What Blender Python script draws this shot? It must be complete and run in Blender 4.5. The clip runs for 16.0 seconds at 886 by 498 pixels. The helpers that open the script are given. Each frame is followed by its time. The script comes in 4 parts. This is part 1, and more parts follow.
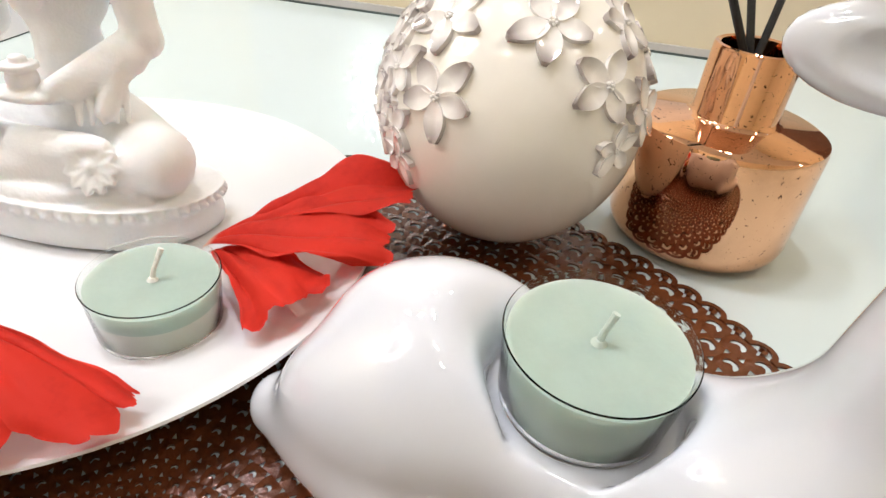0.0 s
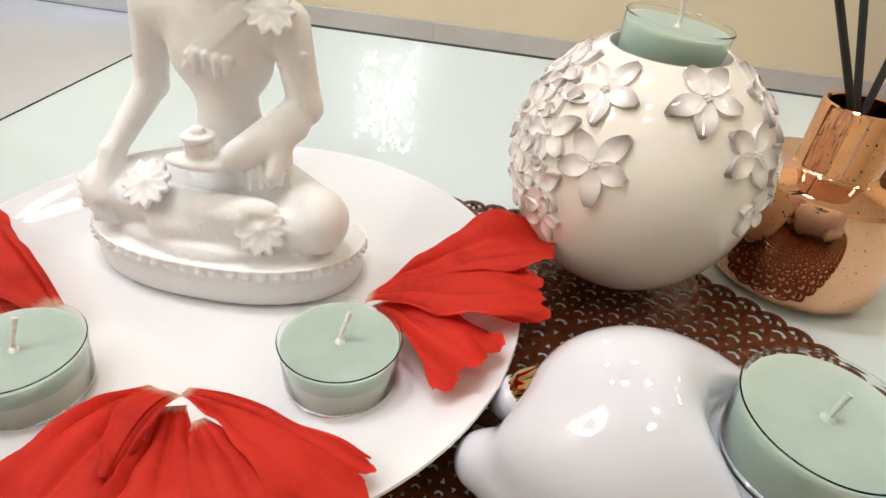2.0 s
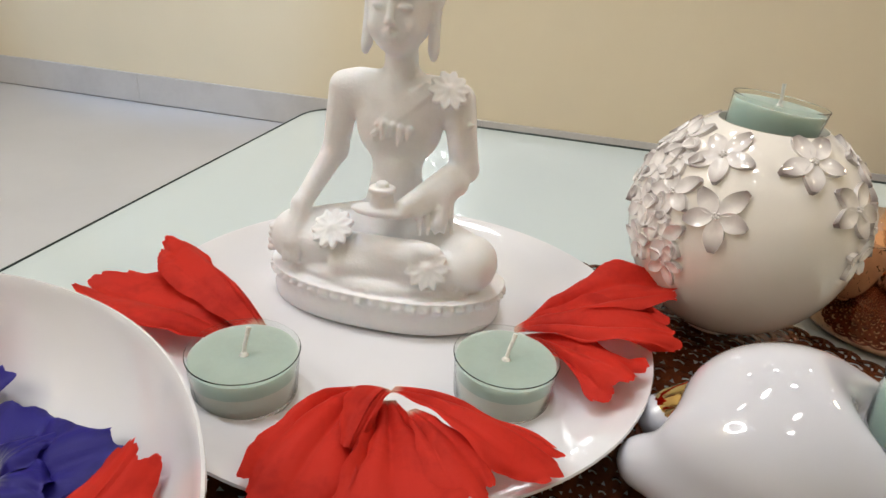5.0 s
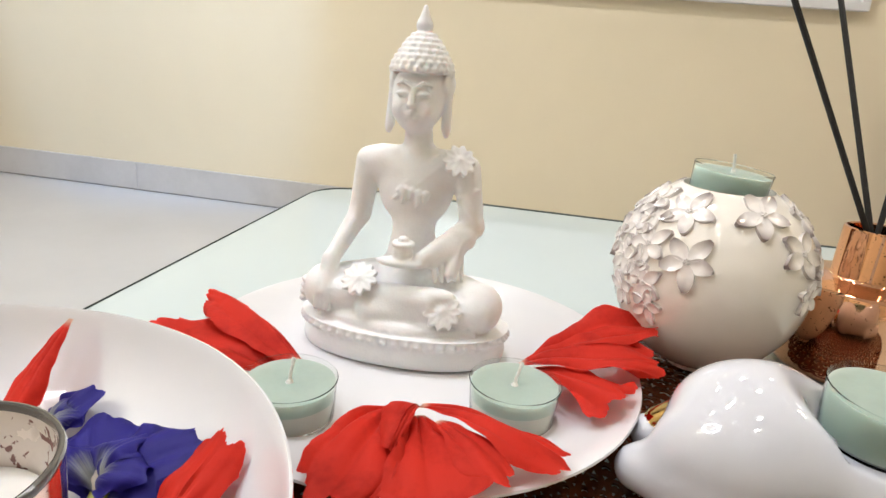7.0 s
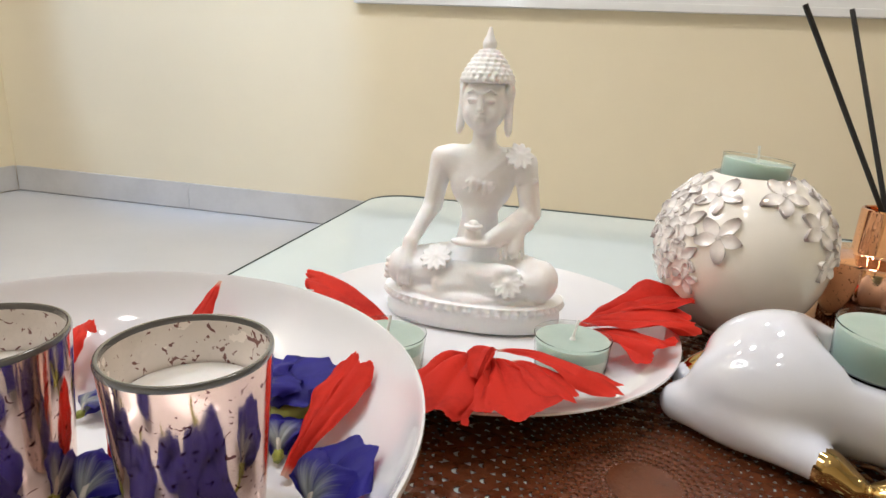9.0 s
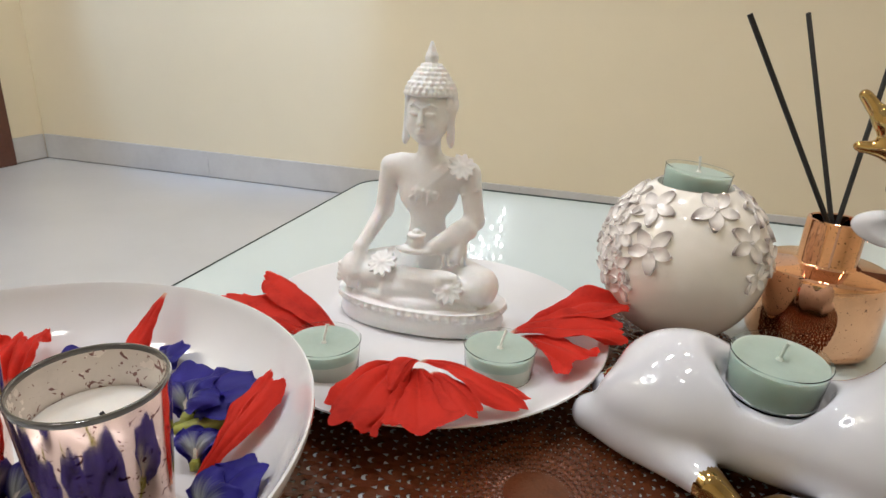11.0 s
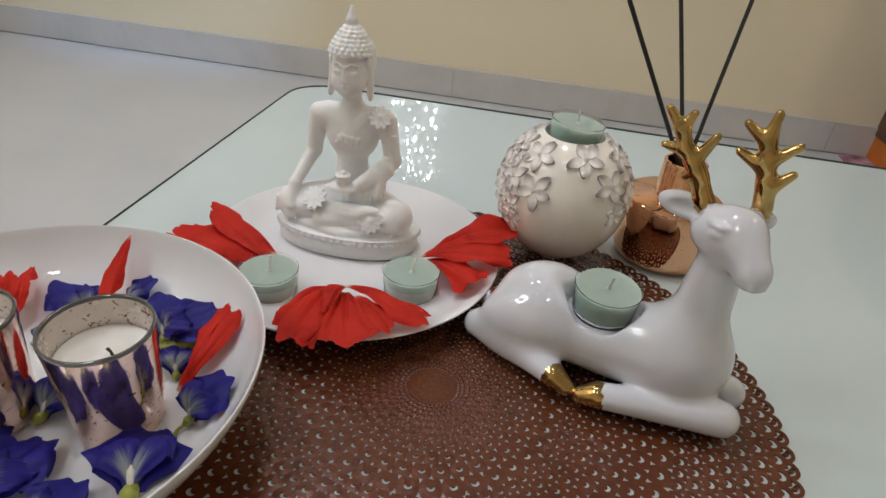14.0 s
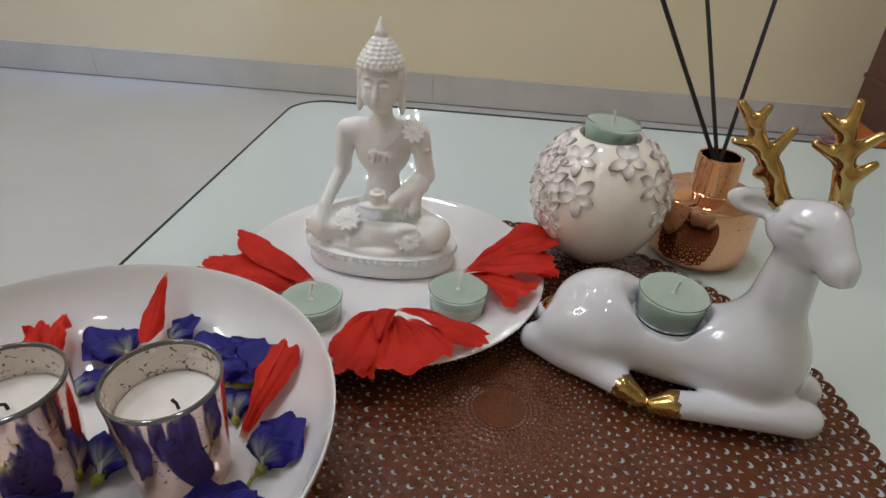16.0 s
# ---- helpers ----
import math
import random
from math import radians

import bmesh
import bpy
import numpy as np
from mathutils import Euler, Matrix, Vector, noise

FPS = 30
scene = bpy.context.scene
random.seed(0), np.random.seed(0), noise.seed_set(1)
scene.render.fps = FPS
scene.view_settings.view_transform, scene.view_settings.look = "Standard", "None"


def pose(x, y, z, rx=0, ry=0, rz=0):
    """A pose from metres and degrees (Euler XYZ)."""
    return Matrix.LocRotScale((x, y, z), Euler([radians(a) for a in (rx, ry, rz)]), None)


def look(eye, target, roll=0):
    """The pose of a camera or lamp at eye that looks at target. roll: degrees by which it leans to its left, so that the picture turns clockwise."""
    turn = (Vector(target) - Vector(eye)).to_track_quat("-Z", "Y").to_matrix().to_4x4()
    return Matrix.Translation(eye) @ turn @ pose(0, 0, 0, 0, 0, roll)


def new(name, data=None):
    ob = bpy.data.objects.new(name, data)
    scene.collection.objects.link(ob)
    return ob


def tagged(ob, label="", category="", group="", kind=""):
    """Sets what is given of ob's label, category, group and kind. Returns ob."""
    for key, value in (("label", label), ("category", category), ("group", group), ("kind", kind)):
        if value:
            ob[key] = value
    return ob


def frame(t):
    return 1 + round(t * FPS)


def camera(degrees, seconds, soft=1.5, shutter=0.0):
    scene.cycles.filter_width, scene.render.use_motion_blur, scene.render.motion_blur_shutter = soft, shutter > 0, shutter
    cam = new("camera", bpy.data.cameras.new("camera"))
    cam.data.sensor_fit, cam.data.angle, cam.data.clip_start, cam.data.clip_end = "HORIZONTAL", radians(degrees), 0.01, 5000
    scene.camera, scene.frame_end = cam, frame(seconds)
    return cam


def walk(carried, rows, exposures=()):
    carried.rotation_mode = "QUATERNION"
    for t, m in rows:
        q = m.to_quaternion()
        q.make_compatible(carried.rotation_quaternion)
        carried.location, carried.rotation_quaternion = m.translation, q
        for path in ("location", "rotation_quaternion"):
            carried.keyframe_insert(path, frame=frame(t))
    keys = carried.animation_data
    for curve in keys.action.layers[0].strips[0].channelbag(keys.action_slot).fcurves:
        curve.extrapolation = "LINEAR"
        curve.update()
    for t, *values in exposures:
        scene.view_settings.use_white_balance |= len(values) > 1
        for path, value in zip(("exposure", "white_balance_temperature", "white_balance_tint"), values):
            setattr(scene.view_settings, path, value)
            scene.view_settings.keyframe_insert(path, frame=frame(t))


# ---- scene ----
cam = camera(72.6, 16.0)
PATH = [
    (0, (0.0833, 0.0632, 0.1435), (-0.0151, 1.6988, -1.0042), 5.99),
    (0.5, (0.0584, 0.0620, 0.1517), (-0.0262, 1.6880, -1.0104), 5.77),
    (1, (0.0504, 0.0678, 0.1609), (-0.0169, 1.7101, -0.9779), 6.06),
    (1.5, (0.0415, 0.0647, 0.1639), (-0.0079, 1.7061, -0.9771), 6.54),
    (2, (0.0244, 0.0567, 0.1619), (-0.0389, 1.6991, -0.9770), 6.25),
    (2.5, (-0.0016, 0.0429, 0.1537), (-0.1271, 1.6736, -0.9979), 5.62),
    (3, (-0.0106, 0.0398, 0.1587), (-0.1997, 1.6886, -0.9569), 4.40),
    (3.5, (-0.0106, 0.0338, 0.1586), (-0.2203, 1.7094, -0.9131), 4.63),
    (4, (-0.0136, 0.0317, 0.1616), (-0.2288, 1.7438, -0.8491), 5.14),
    (4.5, (-0.0165, 0.0196, 0.1653), (-0.2233, 1.7633, -0.7916), 5.53),
    (5, (-0.0166, 0.0088, 0.1590), (-0.2197, 1.7925, -0.7239), 5.23),
    (5.2, (-0.0186, 0.0088, 0.1600), (-0.2181, 1.8218, -0.6601), 5.33),
    (7.5, (-0.0256, -0.0592, 0.1573), (-0.2183, 1.8373, -0.4486), 4.53),
    (8, (-0.0336, -0.0791, 0.1538), (-0.2371, 1.8218, -0.4309), 4.14),
    (10.3, (-0.0306, -0.1012, 0.1562), (-0.4499, 1.7712, -0.4063), 2.33),
    (10.5, (-0.0135, -0.0983, 0.1622), (-0.4250, 1.7695, -0.4196), 2.43),
    (11, (0.0157, -0.0940, 0.1870), (-0.3668, 1.7428, -0.5058), 2.60),
    (11.5, (0.0167, -0.0779, 0.1834), (-0.3274, 1.6867, -0.6937), 2.87),
    (12, (-0.0172, -0.0722, 0.1969), (-0.2244, 1.6408, -0.8129), 4.73),
    (12.5, (-0.0121, -0.0855, 0.2065), (-0.1548, 1.6068, -0.8504), 5.85),
    (13, (0.0131, -0.1021, 0.2279), (-0.1278, 1.5748, -0.8534), 6.15),
    (13.5, (0.0274, -0.1250, 0.2651), (-0.1094, 1.5567, -0.8101), 6.05),
    (14, (0.0353, -0.1409, 0.2597), (-0.0944, 1.5446, -0.8075), 5.74),
    (14.5, (0.0393, -0.1527, 0.2513), (-0.0673, 1.5473, -0.7967), 5.22),
    (15, (0.0183, -0.1348, 0.2560), (-0.0733, 1.5624, -0.7992), 3.40),
    (15.5, (0.0073, -0.1327, 0.2511), (-0.0723, 1.5684, -0.7981), 2.89),
    (16, (-0.0107, -0.1288, 0.2544), (-0.0702, 1.5733, -0.7940), 2.97),
]
EXPOSURES = [(0, -0.08, 6400), (0.5, 0.05, 6330), (1, -0.22, 6430), (1.5, -0.45, 6620), (2, -0.3, 6600), (2.5, -0.03, 6380), (3, -0.24, 6450), (3.5, -0.38, 6480), (4, -0.4, 6500), (5, -0.65, 6530),
             (5.2, -0.62, 6500), (7.5, -0.25, 6400), (8, -0.27, 6400), (10.5, -0.58, 6400), (11, -0.6, 6400), (11.5, -0.4, 6400), (12, -0.36, 6400), (12.5, -0.35, 6350), (13, -0.95, 6320),
             (13.5, -0.94, 6300), (14, -1.05, 6300), (14.5, -0.93, 6300), (15, -1.05, 6280), (15.5, -1.05, 6290), (16, -1.18, 6260)]
walk(cam, [(t, look(eye, target, roll)) for t, eye, target, roll in PATH], [(t, stops, kelvin, 10) for t, stops, kelvin in EXPOSURES])

# ---- light ----
ROOM = pose(0, 0, 0, 0, 0, -3.7)          # the room and the table stand square to one another
FLOOR, CEIL = -0.40, 2.10                 # the table's top is z = 0
X0, X1, Y0, Y1 = -2.26, 2.6, -2.6, 1.86   # the room's inner faces

world = bpy.data.worlds.new("world")
scene.world = world
world.use_nodes = True
world.node_tree.nodes["Background"].inputs["Color"].default_value = (0.9, 0.95, 1.0, 1)
world.node_tree.nodes["Background"].inputs["Strength"].default_value = 0.05


def area_lamp(name, at, target, size, watts, color):
    lamp = bpy.data.lights.new(name, "AREA")
    lamp.shape, lamp.size, lamp.energy, lamp.color = "DISK", size, watts, color
    ob = new(name, lamp)
    ob.matrix_world = ROOM @ look(at, target)
    return ob


area_lamp("ceiling_lamp_main", (-0.25, 0.45, CEIL - 0.06), (-0.25, 0.40, 0), 0.16, 13, (0.98, 0.95, 1.0))
# added cool fill from the left; no fixture stands for it
area_lamp("cool_fill", (-0.95, 0.45, CEIL - 0.06), (-0.95, 0.45, 0), 0.16, 14, (0.86, 0.93, 1.0))
# the recessed spotlight that washes the wall
wash = bpy.data.lights.new("wall_spotlight", "SPOT")
wash.energy, wash.color, wash.spot_size, wash.spot_blend, wash.shadow_soft_size = 140, (0.34, 0.58, 1.0), radians(35), 0.45, 0.03
new("wall_spotlight", wash).matrix_world = ROOM @ look((-1.45, Y1 - 1.3, CEIL - 0.03), (-1.40, Y1, 0.50))
# added warm fill on the right, likewise an unseen source
area_lamp("warm_fill", (1.5, 0.5, CEIL - 0.06), (1.5, 0.55, 0), 0.18, 12, (1.0, 0.82, 0.58))


# ---- materials ----
def material(name, color, rough=0.5, metal=0.0, vary=0.08, scale=30.0, fine=0.0, bump=0.0, bump_scale=200.0,
             rough_vary=0.0, coat=0.0, spec=0.5, second=None, sss=0.0, transmit=0.0, ior=1.5, warp=0.0, speck=None):
    """Principled surface with colour variation at two scales, uneven gloss and fine relief."""
    m = bpy.data.materials.new(name)
    m.use_nodes = True
    nt = m.node_tree
    bsdf = nt.nodes["Principled BSDF"]
    coord = nt.nodes.new("ShaderNodeTexCoord")
    n1 = nt.nodes.new("ShaderNodeTexNoise")
    n1.inputs["Scale"].default_value, n1.inputs["Detail"].default_value = scale, 5
    n1.inputs["Distortion"].default_value = warp
    n2 = nt.nodes.new("ShaderNodeTexNoise")
    n2.inputs["Scale"].default_value, n2.inputs["Detail"].default_value = scale * 9, 3
    for n in (n1, n2):
        nt.links.new(coord.outputs["Object"], n.inputs["Vector"])
    ramp = nt.nodes.new("ShaderNodeValToRGB")
    c = Vector(color)
    d = Vector(second) if second else c * (1 - vary)
    e = c * (1 + vary * 0.5)
    ramp.color_ramp.elements[0].position, ramp.color_ramp.elements[1].position = 0.32, 0.68
    ramp.color_ramp.elements[0].color, ramp.color_ramp.elements[1].color = (*d, 1), (*[min(1, v) for v in e], 1)
    add = nt.nodes.new("ShaderNodeMath")
    add.operation = "MULTIPLY_ADD"
    add.inputs[1].default_value = fine
    nt.links.new(n2.outputs["Fac"], add.inputs[0])
    nt.links.new(n1.outputs["Fac"], add.inputs[2])
    nt.links.new(add.outputs[0], ramp.inputs["Fac"])
    nt.links.new(ramp.outputs["Color"], bsdf.inputs["Base Color"])
    bsdf.inputs["Roughness"].default_value, bsdf.inputs["Metallic"].default_value = rough, metal
    bsdf.inputs["Coat Weight"].default_value, bsdf.inputs["Coat Roughness"].default_value = coat, 0.012
    bsdf.inputs["Specular IOR Level"].default_value = spec
    bsdf.inputs["Transmission Weight"].default_value, bsdf.inputs["IOR"].default_value = transmit, ior
    if sss:
        bsdf.inputs["Subsurface Weight"].default_value = sss
        bsdf.inputs["Subsurface Radius"].default_value = (0.004, 0.003, 0.0025)
        bsdf.inputs["Subsurface Scale"].default_value = 1.0
    if rough_vary:
        mr = nt.nodes.new("ShaderNodeMapRange")
        mr.inputs["To Min"].default_value, mr.inputs["To Max"].default_value = max(0, rough - rough_vary), rough + rough_vary
        nt.links.new(n1.outputs["Fac"], mr.inputs["Value"])
        nt.links.new(mr.outputs["Result"], bsdf.inputs["Roughness"])
    if speck:
        color2, size, amount = speck
        ns = nt.nodes.new("ShaderNodeTexNoise")
        ns.inputs["Scale"].default_value, ns.inputs["Detail"].default_value, ns.inputs["Distortion"].default_value = size, 2, 1.5
        nt.links.new(coord.outputs["Object"], ns.inputs["Vector"])
        cut = nt.nodes.new("ShaderNodeValToRGB")
        cut.color_ramp.elements[0].position, cut.color_ramp.elements[1].position = 1 - amount, 1 - amount + 0.03
        nt.links.new(ns.outputs["Fac"], cut.inputs["Fac"])
        mix = nt.nodes.new("ShaderNodeMix")
        mix.data_type = "RGBA"
        nt.links.new(cut.outputs["Color"], mix.inputs["Factor"])
        nt.links.new(ramp.outputs["Color"], mix.inputs["A"])
        mix.inputs["B"].default_value = (*color2, 1)
        nt.links.new(mix.outputs["Result"], bsdf.inputs["Base Color"])
    if bump:
        n3 = nt.nodes.new("ShaderNodeTexNoise")
        n3.inputs["Scale"].default_value, n3.inputs["Detail"].default_value = bump_scale, 4
        nt.links.new(coord.outputs["Object"], n3.inputs["Vector"])
        b = nt.nodes.new("ShaderNodeBump")
        b.inputs["Strength"].default_value, b.inputs["Distance"].default_value = bump, 0.001
        nt.links.new(n3.outputs["Fac"], b.inputs["Height"])
        nt.links.new(b.outputs["Normal"], bsdf.inputs["Normal"])
    return m


def glow(name, color, strength):
    m = bpy.data.materials.new(name)
    m.use_nodes = True
    b = m.node_tree.nodes["Principled BSDF"]
    b.inputs["Base Color"].default_value = (*color, 1)
    b.inputs["Emission Color"].default_value, b.inputs["Emission Strength"].default_value = (*color, 1), strength
    return m


PAINT = material("cream wall paint", (0.80, 0.715, 0.525), 0.6, vary=0.05, scale=1.2, fine=0.1, bump=0.15, bump_scale=160)
CEILING_PAINT = material("white ceiling paint", (0.82, 0.82, 0.80), 0.7, vary=0.03, scale=2, bump=0.1)
TILE = material("pale grey polished floor tile", (0.55, 0.56, 0.58), 0.30, vary=0.06, scale=3, fine=0.15, rough_vary=0.06)
SKIRT = material("grey stone skirting", (0.55, 0.54, 0.525), 0.35, vary=0.1, scale=8, fine=0.2, bump=0.1)
GROUT = material("grey joint", (0.38, 0.37, 0.36), 0.8, vary=0.3, scale=40)
GLASS_TOP = material("white back-painted table glass", (0.53, 0.61, 0.61), 0.02, vary=0.03, scale=3, spec=0.6)
GLASS_EDGE = material("dark green glass edge", (0.03, 0.045, 0.04), 0.55, vary=0.2, scale=20, spec=0.1)
TABLE_LEG = material("brushed steel table leg", (0.5, 0.5, 0.5), 0.3, 1.0, vary=0.1, scale=40)
PORCELAIN = material("white glazed porcelain", (0.77, 0.775, 0.795), 0.05, vary=0.02, scale=25, coat=0.6)
RESIN = material("matt white cast resin", (0.87, 0.87, 0.88), 0.6, vary=0.04, scale=160, fine=0.3, bump=0.2, bump_scale=900, sss=0.25)
DEER_WHITE = material("glossy white ceramic", (0.675, 0.687, 0.745), 0.03, vary=0.02, scale=30, coat=1.0, spec=0.5)
GOLD = material("polished gold lustre", (0.56, 0.38, 0.15), 0.07, 1.0, vary=0.3, scale=60, rough_vary=0.04, bump=0.7, bump_scale=70)
GOLD.node_tree.nodes["Bump"].inputs["Distance"].default_value = 0.0025
GOLD.node_tree.nodes["Noise Texture.002"].inputs["Detail"].default_value = 0.5
CREAM = material("cream glazed ceramic", (0.89, 0.845, 0.775), 0.1, vary=0.05, scale=22, fine=0.1, coat=0.5, bump=0.03, bump_scale=70)
PEARL = material("pearl lustre glaze", (0.88, 0.845, 0.815), 0.08, 0.0, vary=0.12, scale=120, second=(0.79, 0.745, 0.72), coat=1.0, rough_vary=0.05)
nt = PEARL.node_tree
tip = nt.nodes.new("ShaderNodeVectorMath")
tip.operation = "LENGTH"
nt.links.new(nt.nodes["Texture Coordinate"].outputs["Object"], tip.inputs[0])
fade = nt.nodes.new("ShaderNodeMapRange")
fade.inputs["From Min"].default_value, fade.inputs["From Max"].default_value = 0.0072, 0.0145
nt.links.new(tip.outputs["Value"], fade.inputs["Value"])
lustre = nt.nodes.new("ShaderNodeMix")
lustre.data_type = "RGBA"
lustre.inputs["B"].default_value = (0.24, 0.19, 0.18, 1)
nt.links.new(fade.outputs["Result"], lustre.inputs["Factor"])
nt.links.new(nt.nodes["Color Ramp"].outputs["Color"], lustre.inputs["A"])
nt.links.new(lustre.outputs["Result"], nt.nodes["Principled BSDF"].inputs["Base Color"])
COPPER = material("rose copper mirror coating", (0.77, 0.43, 0.26), 0.05, 1.0, vary=0.14, scale=45, fine=0.3, rough_vary=0.04, bump=0.04, bump_scale=60, speck=((0.06, 0.02, 0.01), 420, 0.33))
REED = material("black reed", (0.012, 0.011, 0.010), 0.6, vary=0.4, scale=300, bump=0.4, bump_scale=700)
OIL = material("dark perfume oil", (0.03, 0.015, 0.01), 0.05)
WAX = material("sage green wax", (0.36, 0.45, 0.395), 0.45, vary=0.08, scale=90, fine=0.2, bump=0.1, bump_scale=300, sss=0.6)
WAX.node_tree.nodes["Principled BSDF"].inputs["Subsurface Scale"].default_value = 3.0
# light thrown up by the plate, put into the wax colour
BOUNCE_WAX = material("wax lightened by plate bounce", (0.58, 0.565, 0.50), 0.4, vary=0.08, scale=90, fine=0.2, sss=0.5)
WHITE_WAX = material("white wax", (0.80, 0.77, 0.72), 0.5, vary=0.06, scale=90, bump=0.1, bump_scale=300, sss=0.3)
CUP = material("clear plastic cup", (0.93, 0.97, 0.95), 0.06, transmit=1.0, ior=1.2, vary=0.0, spec=0.4)
GREEN_WICK = material("wick soaked in green wax", (0.50, 0.58, 0.52), 0.6, vary=0.1, scale=500)
WICK = material("waxed cotton wick", (0.80, 0.80, 0.74), 0.8, vary=0.2, scale=900)
BURNT = material("burnt wick", (0.03, 0.03, 0.03), 0.9, vary=0.3, scale=900)
MAT_METAL = material("bronze brown filigree vinyl", (0.098, 0.027, 0.009), 0.20, 0.18, vary=0.35, scale=60, fine=0.4, rough_vary=0.1, bump=0.3, bump_scale=500)
RED = material("red hibiscus petal", (0.71, 0.040, 0.022), 0.62, vary=0.2, scale=45, fine=0.25, warp=0.6, spec=0.25, second=(0.56, 0.019, 0.010))
BLUE = material("violet blue pea petal", (0.028, 0.021, 0.26), 0.5, vary=0.4, scale=70, fine=0.3, spec=0.35, second=(0.012, 0.009, 0.12))


def petal_tissue(m, foot, near, far, spread, sheen):
    """Pale foot that runs out along the middle of the petal, fine veins that fan from the foot, and a soft bloom."""
    nt = m.node_tree
    bsdf, coord = nt.nodes["Principled BSDF"], nt.nodes["Texture Coordinate"]

    def math_node(op, a, b=None):
        n = nt.nodes.new("ShaderNodeMath")
        n.operation = op
        for k, v in enumerate((a, b)):
            if v is not None and isinstance(v, (int, float)):
                n.inputs[k].default_value = v
            elif v is not None:
                nt.links.new(v, n.inputs[k])
        return n.outputs[0]

    def fade(value, lo, hi):
        n = nt.nodes.new("ShaderNodeMapRange")
        n.interpolation_type = "SMOOTHSTEP"
        n.inputs["From Min"].default_value, n.inputs["From Max"].default_value = lo, hi
        n.inputs["To Min"].default_value, n.inputs["To Max"].default_value = 1, 0
        nt.links.new(value, n.inputs["Value"])
        return n.outputs["Result"]

    sep = nt.nodes.new("ShaderNodeSeparateXYZ")
    nt.links.new(coord.outputs["Object"], sep.inputs[0])
    angle = math_node("ARCTAN2", sep.outputs["Y"], math_node("ADD", sep.outputs["X"], 0.004))
    vein = nt.nodes.new("ShaderNodeTexNoise")
    vein.inputs["Scale"].default_value, vein.inputs["Detail"].default_value = 1.0, 3
    both = nt.nodes.new("ShaderNodeCombineXYZ")
    nt.links.new(math_node("MULTIPLY", angle, 26.0), both.inputs[0])
    nt.links.new(math_node("MULTIPLY", sep.outputs["X"], 60.0), both.inputs[1])
    nt.links.new(both.outputs[0], vein.inputs["Vector"])
    bump = nt.nodes.new("ShaderNodeBump")
    bump.inputs["Strength"].default_value, bump.inputs["Distance"].default_value = 0.22, 0.0005
    nt.links.new(vein.outputs["Fac"], bump.inputs["Height"])
    nt.links.new(bump.outputs["Normal"], bsdf.inputs["Normal"])
    out = math_node("ADD", sep.outputs["X"], math_node("MULTIPLY", math_node("SUBTRACT", vein.outputs["Fac"], 0.5), far * 0.8))
    amount = math_node("MULTIPLY", fade(out, near, far), fade(math_node("ABSOLUTE", angle), spread * 0.2, spread))
    mix = nt.nodes.new("ShaderNodeMix")
    mix.data_type = "RGBA"
    mix.inputs["B"].default_value = (*foot, 1)
    nt.links.new(amount, mix.inputs["Factor"])
    nt.links.new(nt.nodes["Color Ramp"].outputs["Color"], mix.inputs["A"])
    nt.links.new(mix.outputs["Result"], bsdf.inputs["Base Color"])
    bsdf.inputs["Sheen Weight"].default_value, bsdf.inputs["Sheen Roughness"].default_value = sheen, 0.4


petal_tissue(RED, (0.80, 0.52, 0.40), 0.0005, 0.0045, 1.6, 0.0)
petal_tissue(BLUE, (0.50, 0.54, 0.52), 0.002, 0.012, 0.45, 0.0)
PALE = material("pale petal throat", (0.62, 0.58, 0.50), 0.5, vary=0.2, scale=200)
SEPAL = material("yellow green sepal", (0.30, 0.32, 0.05), 0.5, vary=0.35, scale=120, bump=0.3, bump_scale=400)
LINING = material("pale speckled lining of the votive glass", (0.66, 0.60, 0.55), 0.25, 0.15, vary=0.12, scale=70, fine=0.3, rough_vary=0.08, speck=((0.20, 0.10, 0.09), 230, 0.38))
MERCURY = material("speckled rose mercury glass", (0.74, 0.55, 0.47), 0.09, 0.95, vary=0.15, scale=60, fine=0.3, rough_vary=0.06, bump=0.08, bump_scale=90, speck=((0.16, 0.06, 0.06), 260, 0.365))
RIM_GLASS = material("smoky glass rim", (0.075, 0.072, 0.07), 0.06, 0.0, vary=0.1, scale=40, coat=1.0)
DARK_WOOD = material("dark red brown stained wood", (0.10, 0.035, 0.02), 0.3, vary=0.4, scale=14, fine=0.3, warp=2.0, coat=0.3)
ORANGE = material("orange lacquered panel", (0.62, 0.17, 0.015), 0.4, vary=0.2, scale=12)
RUG = material("pink and cream woven rug", (0.55, 0.38, 0.42), 0.95, vary=0.5, scale=18, second=(0.25, 0.08, 0.16), bump=0.6, bump_scale=300)
FRAME_WHITE = material("white frame paint", (0.75, 0.76, 0.76), 0.4, vary=0.04, scale=10)
RING_GLOW = glow("ring lamp tube", (0.97, 0.97, 1.0), 34.0)
LAMP_GLOW = glow("lamp diffuser", (1.0, 0.95, 0.93), 42.0)
BEAD_GLOW = glow("fairy light bead", (0.9, 0.98, 1.0), 34.0)


# ---- building helpers ----
def mesh_of(name, bm, *mats, smooth=True):
    bmesh.ops.recalc_face_normals(bm, faces=bm.faces)
    me = bpy.data.meshes.new(name)
    bm.to_mesh(me)
    bm.free()
    for m in mats:
        me.materials.append(m)
    if smooth:
        me.polygons.foreach_set("use_smooth", [True] * len(me.polygons))
        me.set_sharp_from_angle(angle=radians(smooth if smooth > 1 else 40))
    return me


FLAT = {"door_leaf", "door_frame", "skirting_tile", "frame", "body", "moulding", "base", "rug"}


